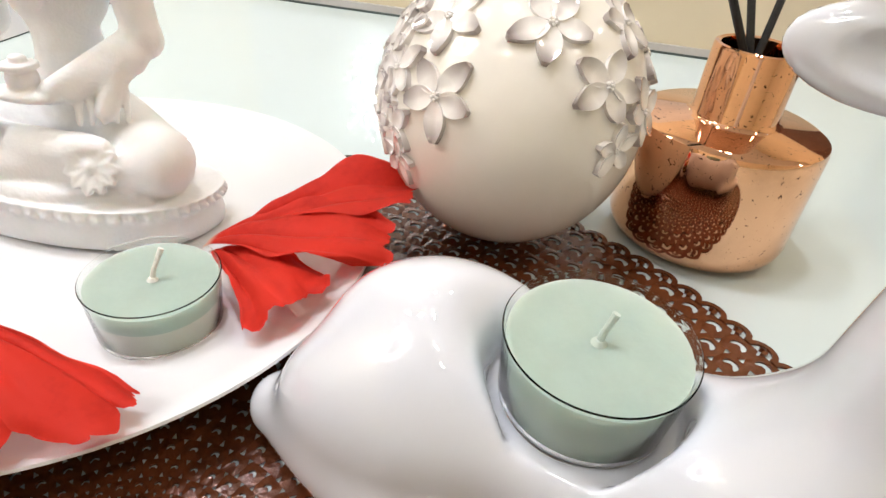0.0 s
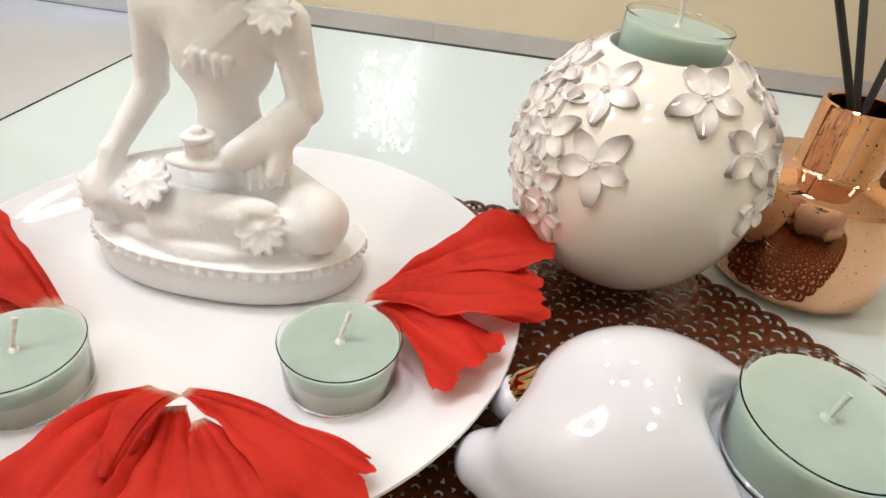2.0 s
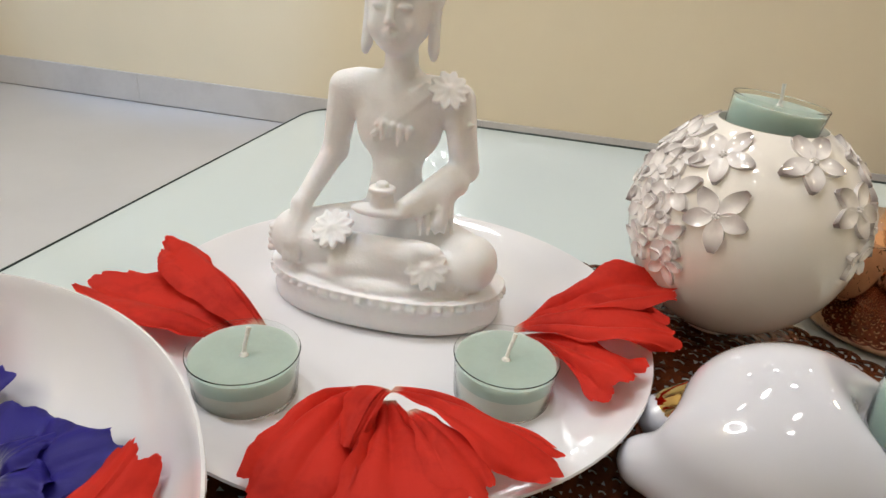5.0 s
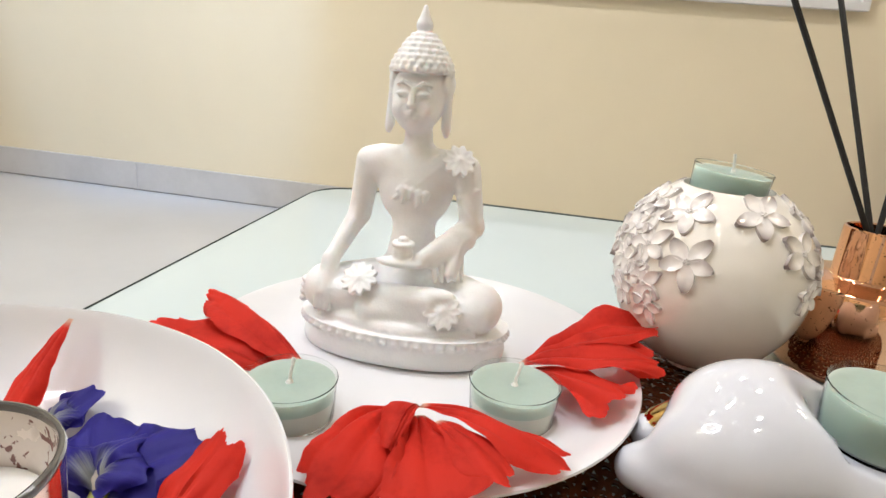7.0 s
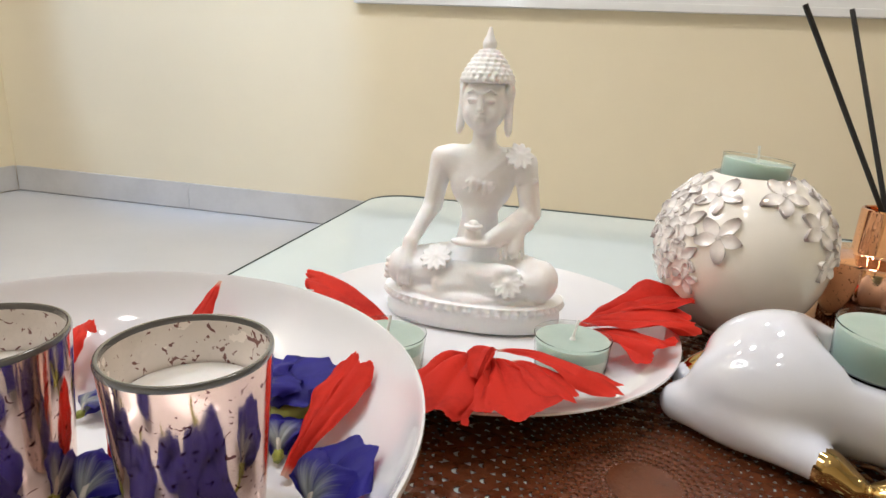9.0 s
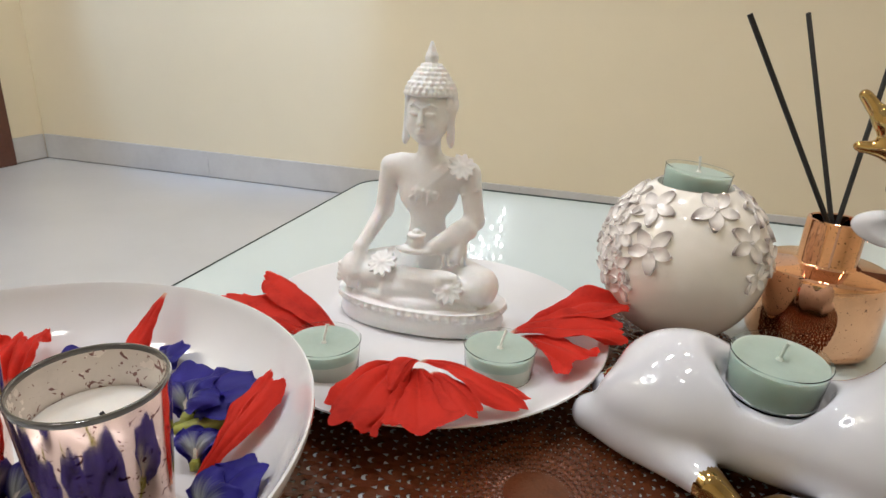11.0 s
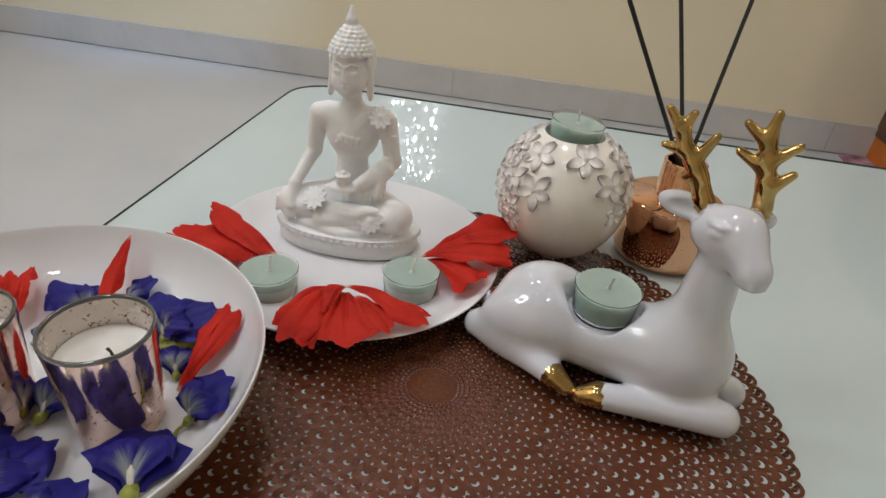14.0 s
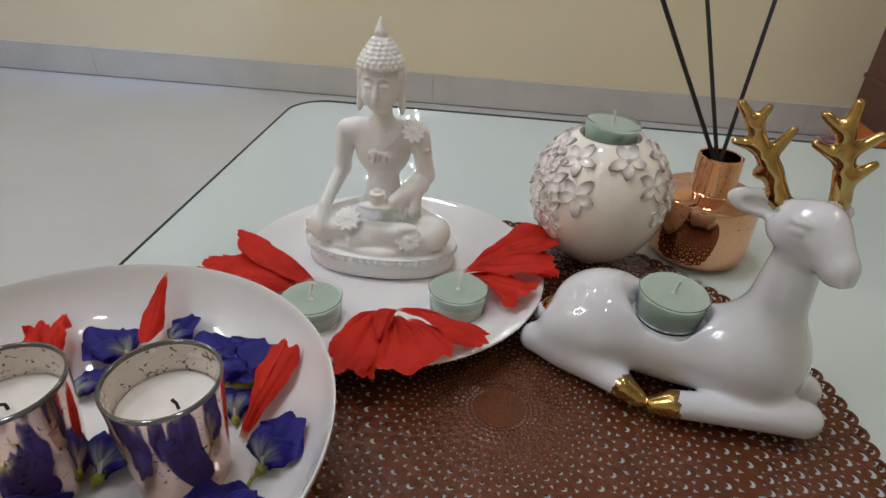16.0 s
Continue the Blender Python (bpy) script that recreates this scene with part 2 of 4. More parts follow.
def part(name, bm, mat, parent=None, label="", smooth=True):
    """Links a bmesh as one mesh object, under a thing or a part where one is given."""
    if len(bm.faces) < 400 and name in FLAT:
        smooth = False
    ob = new(name, mesh_of(name, bm, *(mat if isinstance(mat, (list, tuple)) else (mat,)), smooth=smooth))
    if parent:
        ob.parent = parent
    if label:
        ob["label"] = label
    return ob


def thing(name, m, label, category, group="", kind=""):
    ob = new(name)
    ob.matrix_world = m
    return tagged(ob, label, category, group, kind)


def box(bm, x0, x1, y0, y1, z0, z1, bevel=0.0):
    r = bmesh.ops.create_cube(bm, size=1)
    bmesh.ops.scale(bm, vec=(x1 - x0, y1 - y0, z1 - z0), verts=r["verts"])
    bmesh.ops.translate(bm, vec=((x0 + x1) / 2, (y0 + y1) / 2, (z0 + z1) / 2), verts=r["verts"])
    if bevel:
        es = {e for v in r["verts"] for e in v.link_edges}
        bmesh.ops.bevel(bm, geom=list(es), offset=bevel, segments=2, affect="EDGES", profile=0.6)
    return bm


def boxes(*spans, bevel=0.0):
    """Blocks in one mesh; their faces stay flat."""
    bm = bmesh.new()
    for s in spans:
        box(bm, *s, bevel=bevel)
    return bm


def lathe(profile, segs=64, wobble=0.0, bm=None, at=(0, 0, 0)):
    """A turned body: profile of (radius, height), from one end to the other."""
    bm = bm or bmesh.new()
    rings = []
    for r, z in profile:
        if r < 1e-6:
            rings.append([bm.verts.new((at[0], at[1], at[2] + z))])
            continue
        ring = []
        for k in range(segs):
            a = 2 * math.pi * k / segs
            w = 1 + wobble * noise.noise((math.cos(a) * 2, math.sin(a) * 2, z * 60))
            ring.append(bm.verts.new((at[0] + r * w * math.cos(a), at[1] + r * w * math.sin(a), at[2] + z)))
        rings.append(ring)
    for a, b in zip(rings, rings[1:]):
        for k in range(segs):
            l = (k + 1) % segs
            if len(a) == 1 and len(b) > 1:
                bm.faces.new((a[0], b[l], b[k]))
            elif len(b) == 1 and len(a) > 1:
                bm.faces.new((a[k], a[l], b[0]))
            elif len(a) > 1:
                bm.faces.new((a[k], a[l], b[l], b[k]))
    return bm


def tube(points, radii, segs=10, bm=None, caps=True):
    """A round rod along points."""
    bm = bm or bmesh.new()
    pts = [Vector(p) for p in points]
    rings = []
    for i, p in enumerate(pts):
        d = (pts[min(i + 1, len(pts) - 1)] - pts[max(i - 1, 0)]).normalized()
        s = d.orthogonal().normalized() if i == 0 else (s - d * s.dot(d)).normalized()
        u = d.cross(s)
        r = radii[i] if isinstance(radii, (list, tuple)) else radii
        rings.append([bm.verts.new(p + (s * math.cos(k * 2 * math.pi / segs) + u * math.sin(k * 2 * math.pi / segs)) * r) for k in range(segs)])
    for a, b in zip(rings, rings[1:]):
        for k in range(segs):
            bm.faces.new((a[k], a[(k + 1) % segs], b[(k + 1) % segs], b[k]))
    if caps:
        bm.faces.new(rings[0][::-1])
        bm.faces.new(rings[-1])
    return bm


# ---- the room ----
def room():
    t = 0.12
    for name, span, mat, label in (
            ("floor", (X0 - t, X1 + t, Y0 - t, Y1 + t, FLOOR - 0.1, FLOOR), TILE, "pale grey polished tile floor"),
            ("ceiling", (X0 - t, X1 + t, Y0 - t, Y1 + t, CEIL, CEIL + 0.1), CEILING_PAINT, "white painted ceiling"),
            ("wall_north", (X0 - t, X1 + t, Y1, Y1 + t, FLOOR, CEIL), PAINT, "cream painted plaster wall behind the table"),
            ("wall_south", (X0 - t, X1 + t, Y0 - t, Y0, FLOOR, CEIL), PAINT, "cream painted plaster wall"),
            ("wall_east", (X1, X1 + t, Y0, Y1, FLOOR, CEIL), PAINT, "cream painted plaster wall")):
        ob = part(name, boxes(span), mat, smooth=False)
        ob.matrix_world = ROOM
        tagged(ob, label, name.split("_")[0], kind="structure")
    # west wall, open for the door
    dy0, dy1, dz = 0.85, 1.68, FLOOR + 2.05
    ob = part("wall_west", boxes((X0 - t, X0, Y0, dy0, FLOOR, CEIL), (X0 - t, X0, dy1, Y1, FLOOR, CEIL), (X0 - t, X0, dy0, dy1, dz, CEIL)), PAINT, smooth=False)
    ob.matrix_world = ROOM
    tagged(ob, "cream painted plaster wall with a door", "wall", kind="structure")
    door = thing("door_1", ROOM, "closed dark brown stained wooden door in its frame", "door", kind="structure")
    leaf = part("door_leaf", boxes((X0 - 0.07, X0 - 0.03, dy0 + 0.06, dy1 - 0.06, FLOOR + 0.005, dz - 0.06), bevel=0.004), DARK_WOOD, door)
    part("door_frame", boxes((X0 - 0.1, X0 + 0.025, dy0 - 0.02, dy0 + 0.06, FLOOR + 0.001, dz + 0.02),
                             (X0 - 0.1, X0 + 0.025, dy1 - 0.06, dy1 + 0.02, FLOOR + 0.001, dz + 0.02),
                             (X0 - 0.1, X0 + 0.024, dy0 + 0.06, dy1 - 0.06, dz - 0.06, dz + 0.019), bevel=0.004), DARK_WOOD, door)
    part("door_handle", tube([(X0 - 0.03, dy0 + 0.13, 0.62), (X0 + 0.03, dy0 + 0.13, 0.62), (X0 + 0.035, dy0 + 0.25, 0.62)], 0.009), TABLE_LEG, leaf, "steel lever handle")
    # skirting tiles along the north and west walls, with open joints
    base = thing("baseboard", ROOM, "grey stone skirting tiles along the wall", "baseboard", kind="structure")
    length = 1.2
    first = -0.262 - 1 * length
    cuts = [X0 + 0.012] + [first + k * length for k in range(9) if X0 + 0.05 < first + k * length < X1 - 0.05] + [X1 - 0.002]
    for a, b in zip(cuts, cuts[1:]):
        part("skirting_tile", boxes((a + 0.0006, b - 0.0006, Y1 - 0.012, Y1 - 0.001, FLOOR + 0.004, FLOOR + 0.100), bevel=0.0015), SKIRT, base)
    part("skirting_joint", boxes((X0 + 0.013, X1 - 0.003, Y1 - 0.009, Y1 - 0.0012, FLOOR + 0.0005, FLOOR + 0.0985)), GROUT, base, smooth=False)
    for a, b in ((Y0 + 0.01, dy0 - 0.03), (dy1 + 0.025, Y1 - 0.013)):
        part("skirting_tile", boxes((X0 + 0.001, X0 + 0.012, a, b, FLOOR + 0.004, FLOOR + 0.100), bevel=0.0015), SKIRT, base)


room()


# ---- the table ----
TX0, TX1, TY0, TY1 = -0.2785, 1.05, -0.55, 0.622


def rounded_slab(x0, x1, y0, y1, z0, z1, r, segs=10, bm=None):
    bm = bm or bmesh.new()
    ring = []
    for cx, cy, a0 in ((x1 - r, y1 - r, 0), (x0 + r, y1 - r, 90), (x0 + r, y0 + r, 180), (x1 - r, y0 + r, 270)):
        for k in range(segs + 1):
            a = radians(a0 + 90 * k / segs)
            ring.append((cx + r * math.cos(a), cy + r * math.sin(a)))
    cx, cy = (x0 + x1) / 2, (y0 + y1) / 2
    levels = []
    for z, inset in ((z0, 0.0015), (z0 + 0.0015, 0), (z1 - 0.0012, 0), (z1, 0.0032)):
        levels.append([bm.verts.new((x + (inset if x < cx else -inset), y + (inset if y < cy else -inset), z)) for x, y in ring])
    n = len(ring)
    for a, b in zip(levels, levels[1:]):
        for k in range(n):
            f = bm.faces.new((a[k], a[(k + 1) % n], b[(k + 1) % n], b[k]))
            f.material_index = 1
    bm.faces.new(levels[0][::-1])
    bm.faces.new(levels[-1])
    return bm


def table():
    t = thing("coffee_table", ROOM, "low table with a pale mint white glass top", "table")
    part("tabletop", rounded_slab(TX0, TX1, TY0, TY1, -0.012, 0.0, 0.045), (GLASS_TOP, GLASS_EDGE), t, "glossy pale mint glass with dark edge", smooth=False)
    rim = bmesh.new()
    slab = rounded_slab(TX0, TX1, TY0, TY1, 0, 0.003, 0.045)
    outer = [v.co.copy() for v in slab.verts][44 * 2:44 * 3]
    slab.free()
    mid = Vector(((TX0 + TX1) / 2, (TY0 + TY1) / 2, 0))
    rings = []
    for dx, dy, z in ((0.0034, 0.0034, 0.0001), (0.0035, 0.0036, 0.0006), (0.0041, 0.0088, 0.0006), (0.0042, 0.0090, 0.0001)):
        rings.append([rim.verts.new((mid.x + (p.x - mid.x) * (1 - dx / (TX1 - mid.x)), mid.y + (p.y - mid.y) * (1 - dy / (TY1 - mid.y)), z)) for p in outer])
    for a, b in zip(rings, rings[1:]):
        for k in range(44):
            rim.faces.new((a[k], a[(k + 1) % 44], b[(k + 1) % 44], b[k]))
    part("edge_line", rim, GLASS_EDGE, t, "dark line along the glass edge", smooth=False)
    for x in (TX0 + 0.1, TX1 - 0.1):
        for y in (TY0 + 0.1, TY1 - 0.1):
            part("leg", lathe([(0, FLOOR), (0.025, FLOOR), (0.025, -0.015), (0.04, -0.0125), (0, -0.0125)], 24), TABLE_LEG, t).location = (x, y, 0)


table()


# ---- the filigree place mat ----
MAT_AT, MAT_R = (0.010, 0.125), 0.2135
MAT_EYE = Vector((0.0080, -0.0085, 0))   # the pattern is pressed a little off the middle


def filigree_cells(bm, n, radii, a_shift, z0, z1, hole):
    """Rings of cells, each pierced by a crescent opening; the sheet between them is real."""
    m = 14
    for k, (ro, ri) in enumerate(radii):
        half = math.pi / n
        for c in range(n):
            a = 2 * math.pi * c / n + (half if k % 2 else 0) + a_shift
            h, w = ro - ri, (ro + ri) * half
            outer, inner = [], []
            for j in range(m):
                th = 2 * math.pi * j / m
                cx, cy = math.cos(th), math.sin(th)
                q = max(abs(cx), abs(cy))
                ox, oy = cx / q, cy / q
                outer.append((ri + h * (oy + 1) / 2, a + ox * half))
                # a crescent: round at its outer side, pressed in from the inner side
                px, py = 0.74 * cx, 0.70 * cy
                if cy < 0:
                    py = -0.50 * abs(cx) ** 0.8 * (1 if abs(cx) > 0.3 else 0.2) * (-cy) ** 0.2 + 0.10 * (1 - abs(cx))
                inner.append((ri + h * (py * hole + 1) / 2, a + px * hole * half))
            vo = [bm.verts.new((r * math.cos(t), r * math.sin(t), z1 - 0.0003)) for r, t in outer]
            vi = [bm.verts.new((r * math.cos(t), r * math.sin(t), z1)) for r, t in inner]
            vb = [bm.verts.new((r * math.cos(t), r * math.sin(t), z0)) for r, t in inner]
            for j in range(m):
                l = (j + 1) % m
                bm.faces.new((vo[j], vo[l], vi[l], vi[j]))
                bm.faces.new((vi[j], vi[l], vb[l], vb[j]))


def edge_loop(n, r):
    """One scallop of the rim: an arched band with a curl inside."""
    w = math.pi * r / n
    bm = bmesh.new()
    m = 9
    rings = []
    for j in range(m):
        th = math.pi * j / (m - 1)
        c, s = math.cos(th), math.sin(th)
        row = []
        for rad, z in ((1.12, 0.0002), (1.12, 0.0009), (0.72, 0.0011), (0.72, 0.0002)):
            row.append(bm.verts.new((rad * w * s * 0.92, rad * w * c, z)))
        rings.append(row)
    for a, b in zip(rings, rings[1:]):
        for k in range(4):
            bm.faces.new((a[k], a[(k + 1) % 4], b[(k + 1) % 4], b[k]))
    tube([(-0.1 * w, -0.25 * w, 0.0007), (0.25 * w, -0.2 * w, 0.0007), (0.38 * w, 0.05 * w, 0.0007), (0.2 * w, 0.25 * w, 0.0007)], 0.2 * w, 4, bm)
    return mesh_of("scallop", bm, MAT_METAL)


def place_mat():
    mat = thing("place_mat", pose(*MAT_AT, 0), "round bronze brown filigree place mat with scalloped rim", "place mat")
    n = 112
    bm = bmesh.new()
    r, odd = MAT_R - 0.0058, 0
    for count, low, hole in ((n, 0.145, 0.76), (68, 0.085, 0.56), (40, 0.016, 0.52)):
        while r > low:
            nxt = r * (1 - 5.7 / count)
            filigree_cells(bm, count, [(r, nxt)], (math.pi / count) * (odd % 2), 0.0002, 0.0009, hole)
            r, odd = nxt, odd + 1
    for vert in bm.verts:
        vert.co += MAT_EYE * max(0.0, 1 - Vector((vert.co.x, vert.co.y, 0)).length / MAT_R)
    lace = part("lace", bm, MAT_METAL, mat, smooth=False)
    lace["kind"] = "stuff"
    eye = part("centre", lathe([(0, 0.0008), (r * 0.6, 0.0008), (r, 0.0007), (r, 0.0002)], 48), MAT_METAL, mat)
    eye.location = MAT_EYE * (1 - r / MAT_R)
    me = edge_loop(n, MAT_R - 0.006)
    for k in range(n):
        ob = new("scallop", me)
        ob.parent = mat
        a = 2 * math.pi * (k + 0.5) / n
        ob.matrix_basis = Matrix.Rotation(a, 4, "Z") @ Matrix.Translation((MAT_R - 0.0058, 0, 0))


place_mat()


# ---- plate and bowl ----
PLATE_AT = (-0.0596, 0.2282)
BOWL_AT = (-0.1780, 0.0412)


def plate():
    p = [(0, 0.0045), (0.055, 0.0045), (0.057, 0.0023), (0.061, 0.0023), (0.063, 0.005), (0.085, 0.0105), (0.1, 0.0162), (0.1072, 0.0198), (0.1082, 0.0208),
         (0.1078, 0.0216), (0.1060, 0.0213), (0.098, 0.0176), (0.085, 0.0130), (0.07, 0.0102), (0.05, 0.0090), (0.02, 0.0087), (0, 0.0087)]
    ob = part("plate", lathe(p, 128), PORCELAIN)
    ob.location = (*PLATE_AT, -0.0011)
    tagged(ob, "round white glazed porcelain plate under the statue", "plate")


BOWL_IN = [(0, 0.0105), (0.03, 0.0107), (0.055, 0.0125), (0.075, 0.0165), (0.09, 0.0230), (0.1, 0.0300), (0.108, 0.0385), (0.1135, 0.0475), (0.1145, 0.0502)]


def bowl_z(r):
    """Height of the bowl's inside at this distance from its middle."""
    r /= 1.015
    for (a, za), (b, zb) in zip(BOWL_IN, BOWL_IN[1:]):
        if r <= b:
            return (za + (zb - za) * (r - a) / (b - a)) * 1.06 - 0.0011
    return 0.052


def bowl():
    outer = [(0, 0.0050), (0.045, 0.0050), (0.047, 0.0023), (0.052, 0.0023), (0.055, 0.0055), (0.075, 0.0100), (0.092, 0.0185), (0.105, 0.0295), (0.113, 0.0410), (0.1165, 0.0495), (0.1163, 0.0512)]
    ob = part("bowl", lathe(outer + [(0.1155, 0.0515)] + BOWL_IN[::-1], 128), PORCELAIN)
    ob.location, ob.scale = (*BOWL_AT, -0.0011), (1.015, 1.015, 1.06)
    tagged(ob, "wide shallow white porcelain bowl holding flowers and candles", "bowl")


plate()
bowl()


# ---- tealights ----
def tealight(at, turn, label, tilt=(0, 0), wick_lean=(0.004, 0.002), long=1.0, wick=WICK, pale=True):
    t = thing("tealight", pose(*at, *tilt, 0) @ pose(0, 0, 0, 0, 0, turn), label, "candle", "green tealights")
    r, h = 0.0199, 0.0190
    part("cup", lathe([(0, 0.0), (r * 0.90, 0.0), (r * 0.925, 0.0012), (r * 0.985, h - 0.0006), (r * 1.0, h), (r * 0.985, h + 0.0003), (r * 0.962, h - 0.0008), (r * 0.93, 0.0022), (r * 0.90, 0.0012), (0, 0.0012)], 72), CUP, t, "clear thin plastic cup").visible_shadow = False
    bm = lathe([(0, 0.0016), (r * 0.895, 0.0016), (r * 0.925, 0.003), (r * 0.942, h * 0.60), (r * 0.952, h - 0.0026), (r * 0.945, h - 0.0018), (r * 0.9, h - 0.0021), (r * 0.3, h - 0.0023), (0, h - 0.0022)], 72)
    bm.faces.ensure_lookup_table()
    # the lower side takes the lighter colour that stands for plate bounce
    for face in bm.faces[:3 * 72 if pale else 0]:
        face.material_index = 1
    wax = part("wax", bm, (WAX, BOUNCE_WAX), t, "sage green wax, paler at its foot" if pale else "sage green wax")
    x, y = wick_lean
    part("wick", tube([(0, 0, h - 0.0028), (x * 0.2, y * 0.2, h + 0.001 * long), (x * 0.6, y * 0.6, h - 0.001 + 0.005 * long), (x, y, h - 0.002 + 0.009 * long)], [0.0009, 0.00075, 0.00075, 0.0009], 8), wick, wax)
    part("wick_foot", lathe([(0, h - 0.0010), (0.0010, h - 0.0012), (0.0017, h - 0.0022), (0, h - 0.0030)], 16), wick, wax)


tealight((-0.0105, 0.1955, 0.0079), 20, "green tealight in a clear cup on the plate", wick_lean=(0.0035, 0.0030))
tealight((-0.1030, 0.1735, 0.0079), 70, "green tealight in a clear cup beside the bowl", wick_lean=(0.0040, 0.0010))


# ---- vase with applied flowers ----
VASE_AT, VASE_R = (0.0905, 0.2885, 0.0585), 0.0505


def flower_mesh(size, seed):
    """Five pointed petals, each hollowed along its middle and lifted at its tip, set on a ball of the vase's size."""
    bm = bmesh.new()
    across = (-1, -0.94, -0.62, -0.3, 0, 0.3, 0.62, 0.94, 1)
    nu = 13
    for p in range(5):
        a0 = 2 * math.pi * p / 5 + 0.13 * math.sin(p * 3.1 + seed)
        length = size * (0.92 + 0.1 * math.sin(p * 2.3 + seed * 2))
        tilt = 0.5 * math.sin(p * 1.7 + seed * 3)
        grid = []
        for i in range(nu):
            t = i / (nu - 1)
            wid = size * (0.035 + 0.255 * math.sin(math.pi * t ** 0.92) ** 0.8) * (1 - t) ** 0.12 if t < 1 else 0.0006
            row = []
            for j, sd in enumerate(across):
                x, y = 0.06 * size + t * length * 0.96, sd * wid
                body = 0.0006 + 0.0021 * t ** 1.3 * (1 - 0.35 * t * t) + 0.0006 * sd * tilt
                hollow = 0.0012 * math.sin(math.pi * min(1, t * 1.05)) * (1 - abs(sd) ** 1.6)
                lift = body - hollow + 0.0005
                if abs(sd) == 1 or i == nu - 1:
                    lift = -0.0010
                c, sn = math.cos(a0), math.sin(a0)
                d = Vector((x * c - y * sn, x * sn + y * c, VASE_R)).normalized() * (VASE_R + lift)
                row.append(bm.verts.new(d - Vector((0, 0, VASE_R))))
            grid.append(row)
        for i in range(nu - 1):
            for j in range(len(across) - 1):
                bm.faces.new((grid[i][j], grid[i + 1][j], grid[i + 1][j + 1], grid[i][j + 1]))
    for k in range(6):
        a = k * 2 * math.pi / 5
        rr = size * 0.075 if k < 5 else 0
        bmesh.ops.create_icosphere(bm, subdivisions=1, radius=size * 0.05, matrix=Matrix.Translation((rr * math.cos(a), rr * math.sin(a), 0.0014)))
    return mesh_of("flower", bm, PEARL, smooth=60)


def vase():
    v = thing("candle_holder", pose(VASE_AT[0], VASE_AT[1], -0.0006), "round cream ceramic candle holder with raised pearly flowers", "candle holder")
    prof = [(0, 0.0026), (0.011, 0.0018), (0.0128, 0.0022)]
    for k in range(34):
        b = -75 + k * (139 - 0) / 33
        prof.append((VASE_R * math.cos(radians(b)), VASE_AT[2] + (VASE_R + (0.0005 if b > 0 else 0.0050)) * math.sin(radians(b))))
    prof += [(0.0226, 0.1044), (0.0222, 0.1036), (0.0218, 0.1), (0.0212, 0.0925), (0, 0.0920)]
    part("body", lathe(prof, 96), CREAM, v, "cream glaze, plain below the flowers")
    # longitude, latitude, reach in millimetres, bearing of one petal
    spots = [(-133, 45, 15.5, -2), (-77, 50, 16.8, 48), (-121.5, 17, 16.4, -12), (-147.5, 20.5, 14.2, 50), (-52, 27, 16.0, 61), (-143, -2, 13.4, 43), (-170, 46, 14.5, 57), (-140, -15, 11.5, 6),
             (-157, 36, 12.5, 25), (-152, 7, 11.5, 10), (-22, 47, 15.5, 10), (-165, 8, 14.5, 20), (-166, 27, 14.0, 0), (-162, -12, 12.5, 33), (-28, 13, 14.5, 30), (-47, 3, 11.0, 15), (-2, 30, 15.0, 50), (174, 14, 14.5, 40),
             (172, 44, 15.0, 12), (150, 20, 15.0, 28), (20, 46, 15.0, 9), (18, 12, 14.5, 55), (60, 43, 15.5, 0), (48, 15, 15.0, 31), (95, 44, 15.5, 18), (80, 16, 15.0, 0), (132, 44, 15.0, 40), (116, 16, 15.0, 22)]
    for k, (lon, lat, size, bearing) in enumerate(spots):
        ob = new("flower", flower_mesh(size * 0.00095, k * 1.3))
        ob.parent = v
        n = Vector((math.cos(radians(lat)) * math.cos(radians(lon)), math.cos(radians(lat)) * math.sin(radians(lon)), math.sin(radians(lat))))
        east = Vector((0, 0, 1)).cross(n).normalized()
        basis = Matrix((east, n.cross(east), n)).transposed().to_4x4()
        ob.matrix_basis = Matrix.Translation(Vector((0, 0, VASE_AT[2])) + n * VASE_R) @ basis @ Matrix.Rotation(radians(bearing), 4, "Z")


vase()
tealight((VASE_AT[0] - 0.001, VASE_AT[1], 0.0945), 10, "green tealight in a clear cup set askew into the round holder", tilt=(0, 5), wick_lean=(-0.0012, 0.0010), pale=False)


# ---- reed diffuser ----
def diffuser():
    d = thing("reed_diffuser", pose(0.1810, 0.3095, 0), "mirrored copper glass diffuser bottle with black reeds", "diffuser")
    r = 0.0385
    prof = [(0, 0.0012), (r - 0.0095, 0.0006), (r - 0.0055, 0.0012), (r - 0.0026, 0.0030), (r - 0.0008, 0.0060), (r, 0.0095), (r, 0.0515), (r - 0.0006, 0.0535), (r - 0.003, 0.0548), (0.0192, 0.0562), (0.0175, 0.0570), (0.0168, 0.0585),
            (0.0166, 0.0836), (0.0162, 0.0848), (0.0152, 0.0852), (0.0140, 0.0846), (0.0136, 0.080), (0.0136, 0.066)]
    part("bottle", lathe(prof, 96, wobble=0.004), COPPER, d, "speckled mirrored copper glass")
    part("oil", lathe([(0, 0.0655), (0.0134, 0.0655), (0.0134, 0.062), (0, 0.062)], 40), OIL, d)
    for tip in ((-0.0750, -0.001, 0.2010), (-0.0300, 0.047, 0.2045), (0.0225, 0.041, 0.2055)):
        t = Vector(tip)
        foot = Vector((-t.x * 0.12, -t.y * 0.12 , 0.058))
        part("reed", tube([foot, foot.lerp(t, 0.5), t], 0.0016, 8), REED, d, "straight black reed")


diffuser()


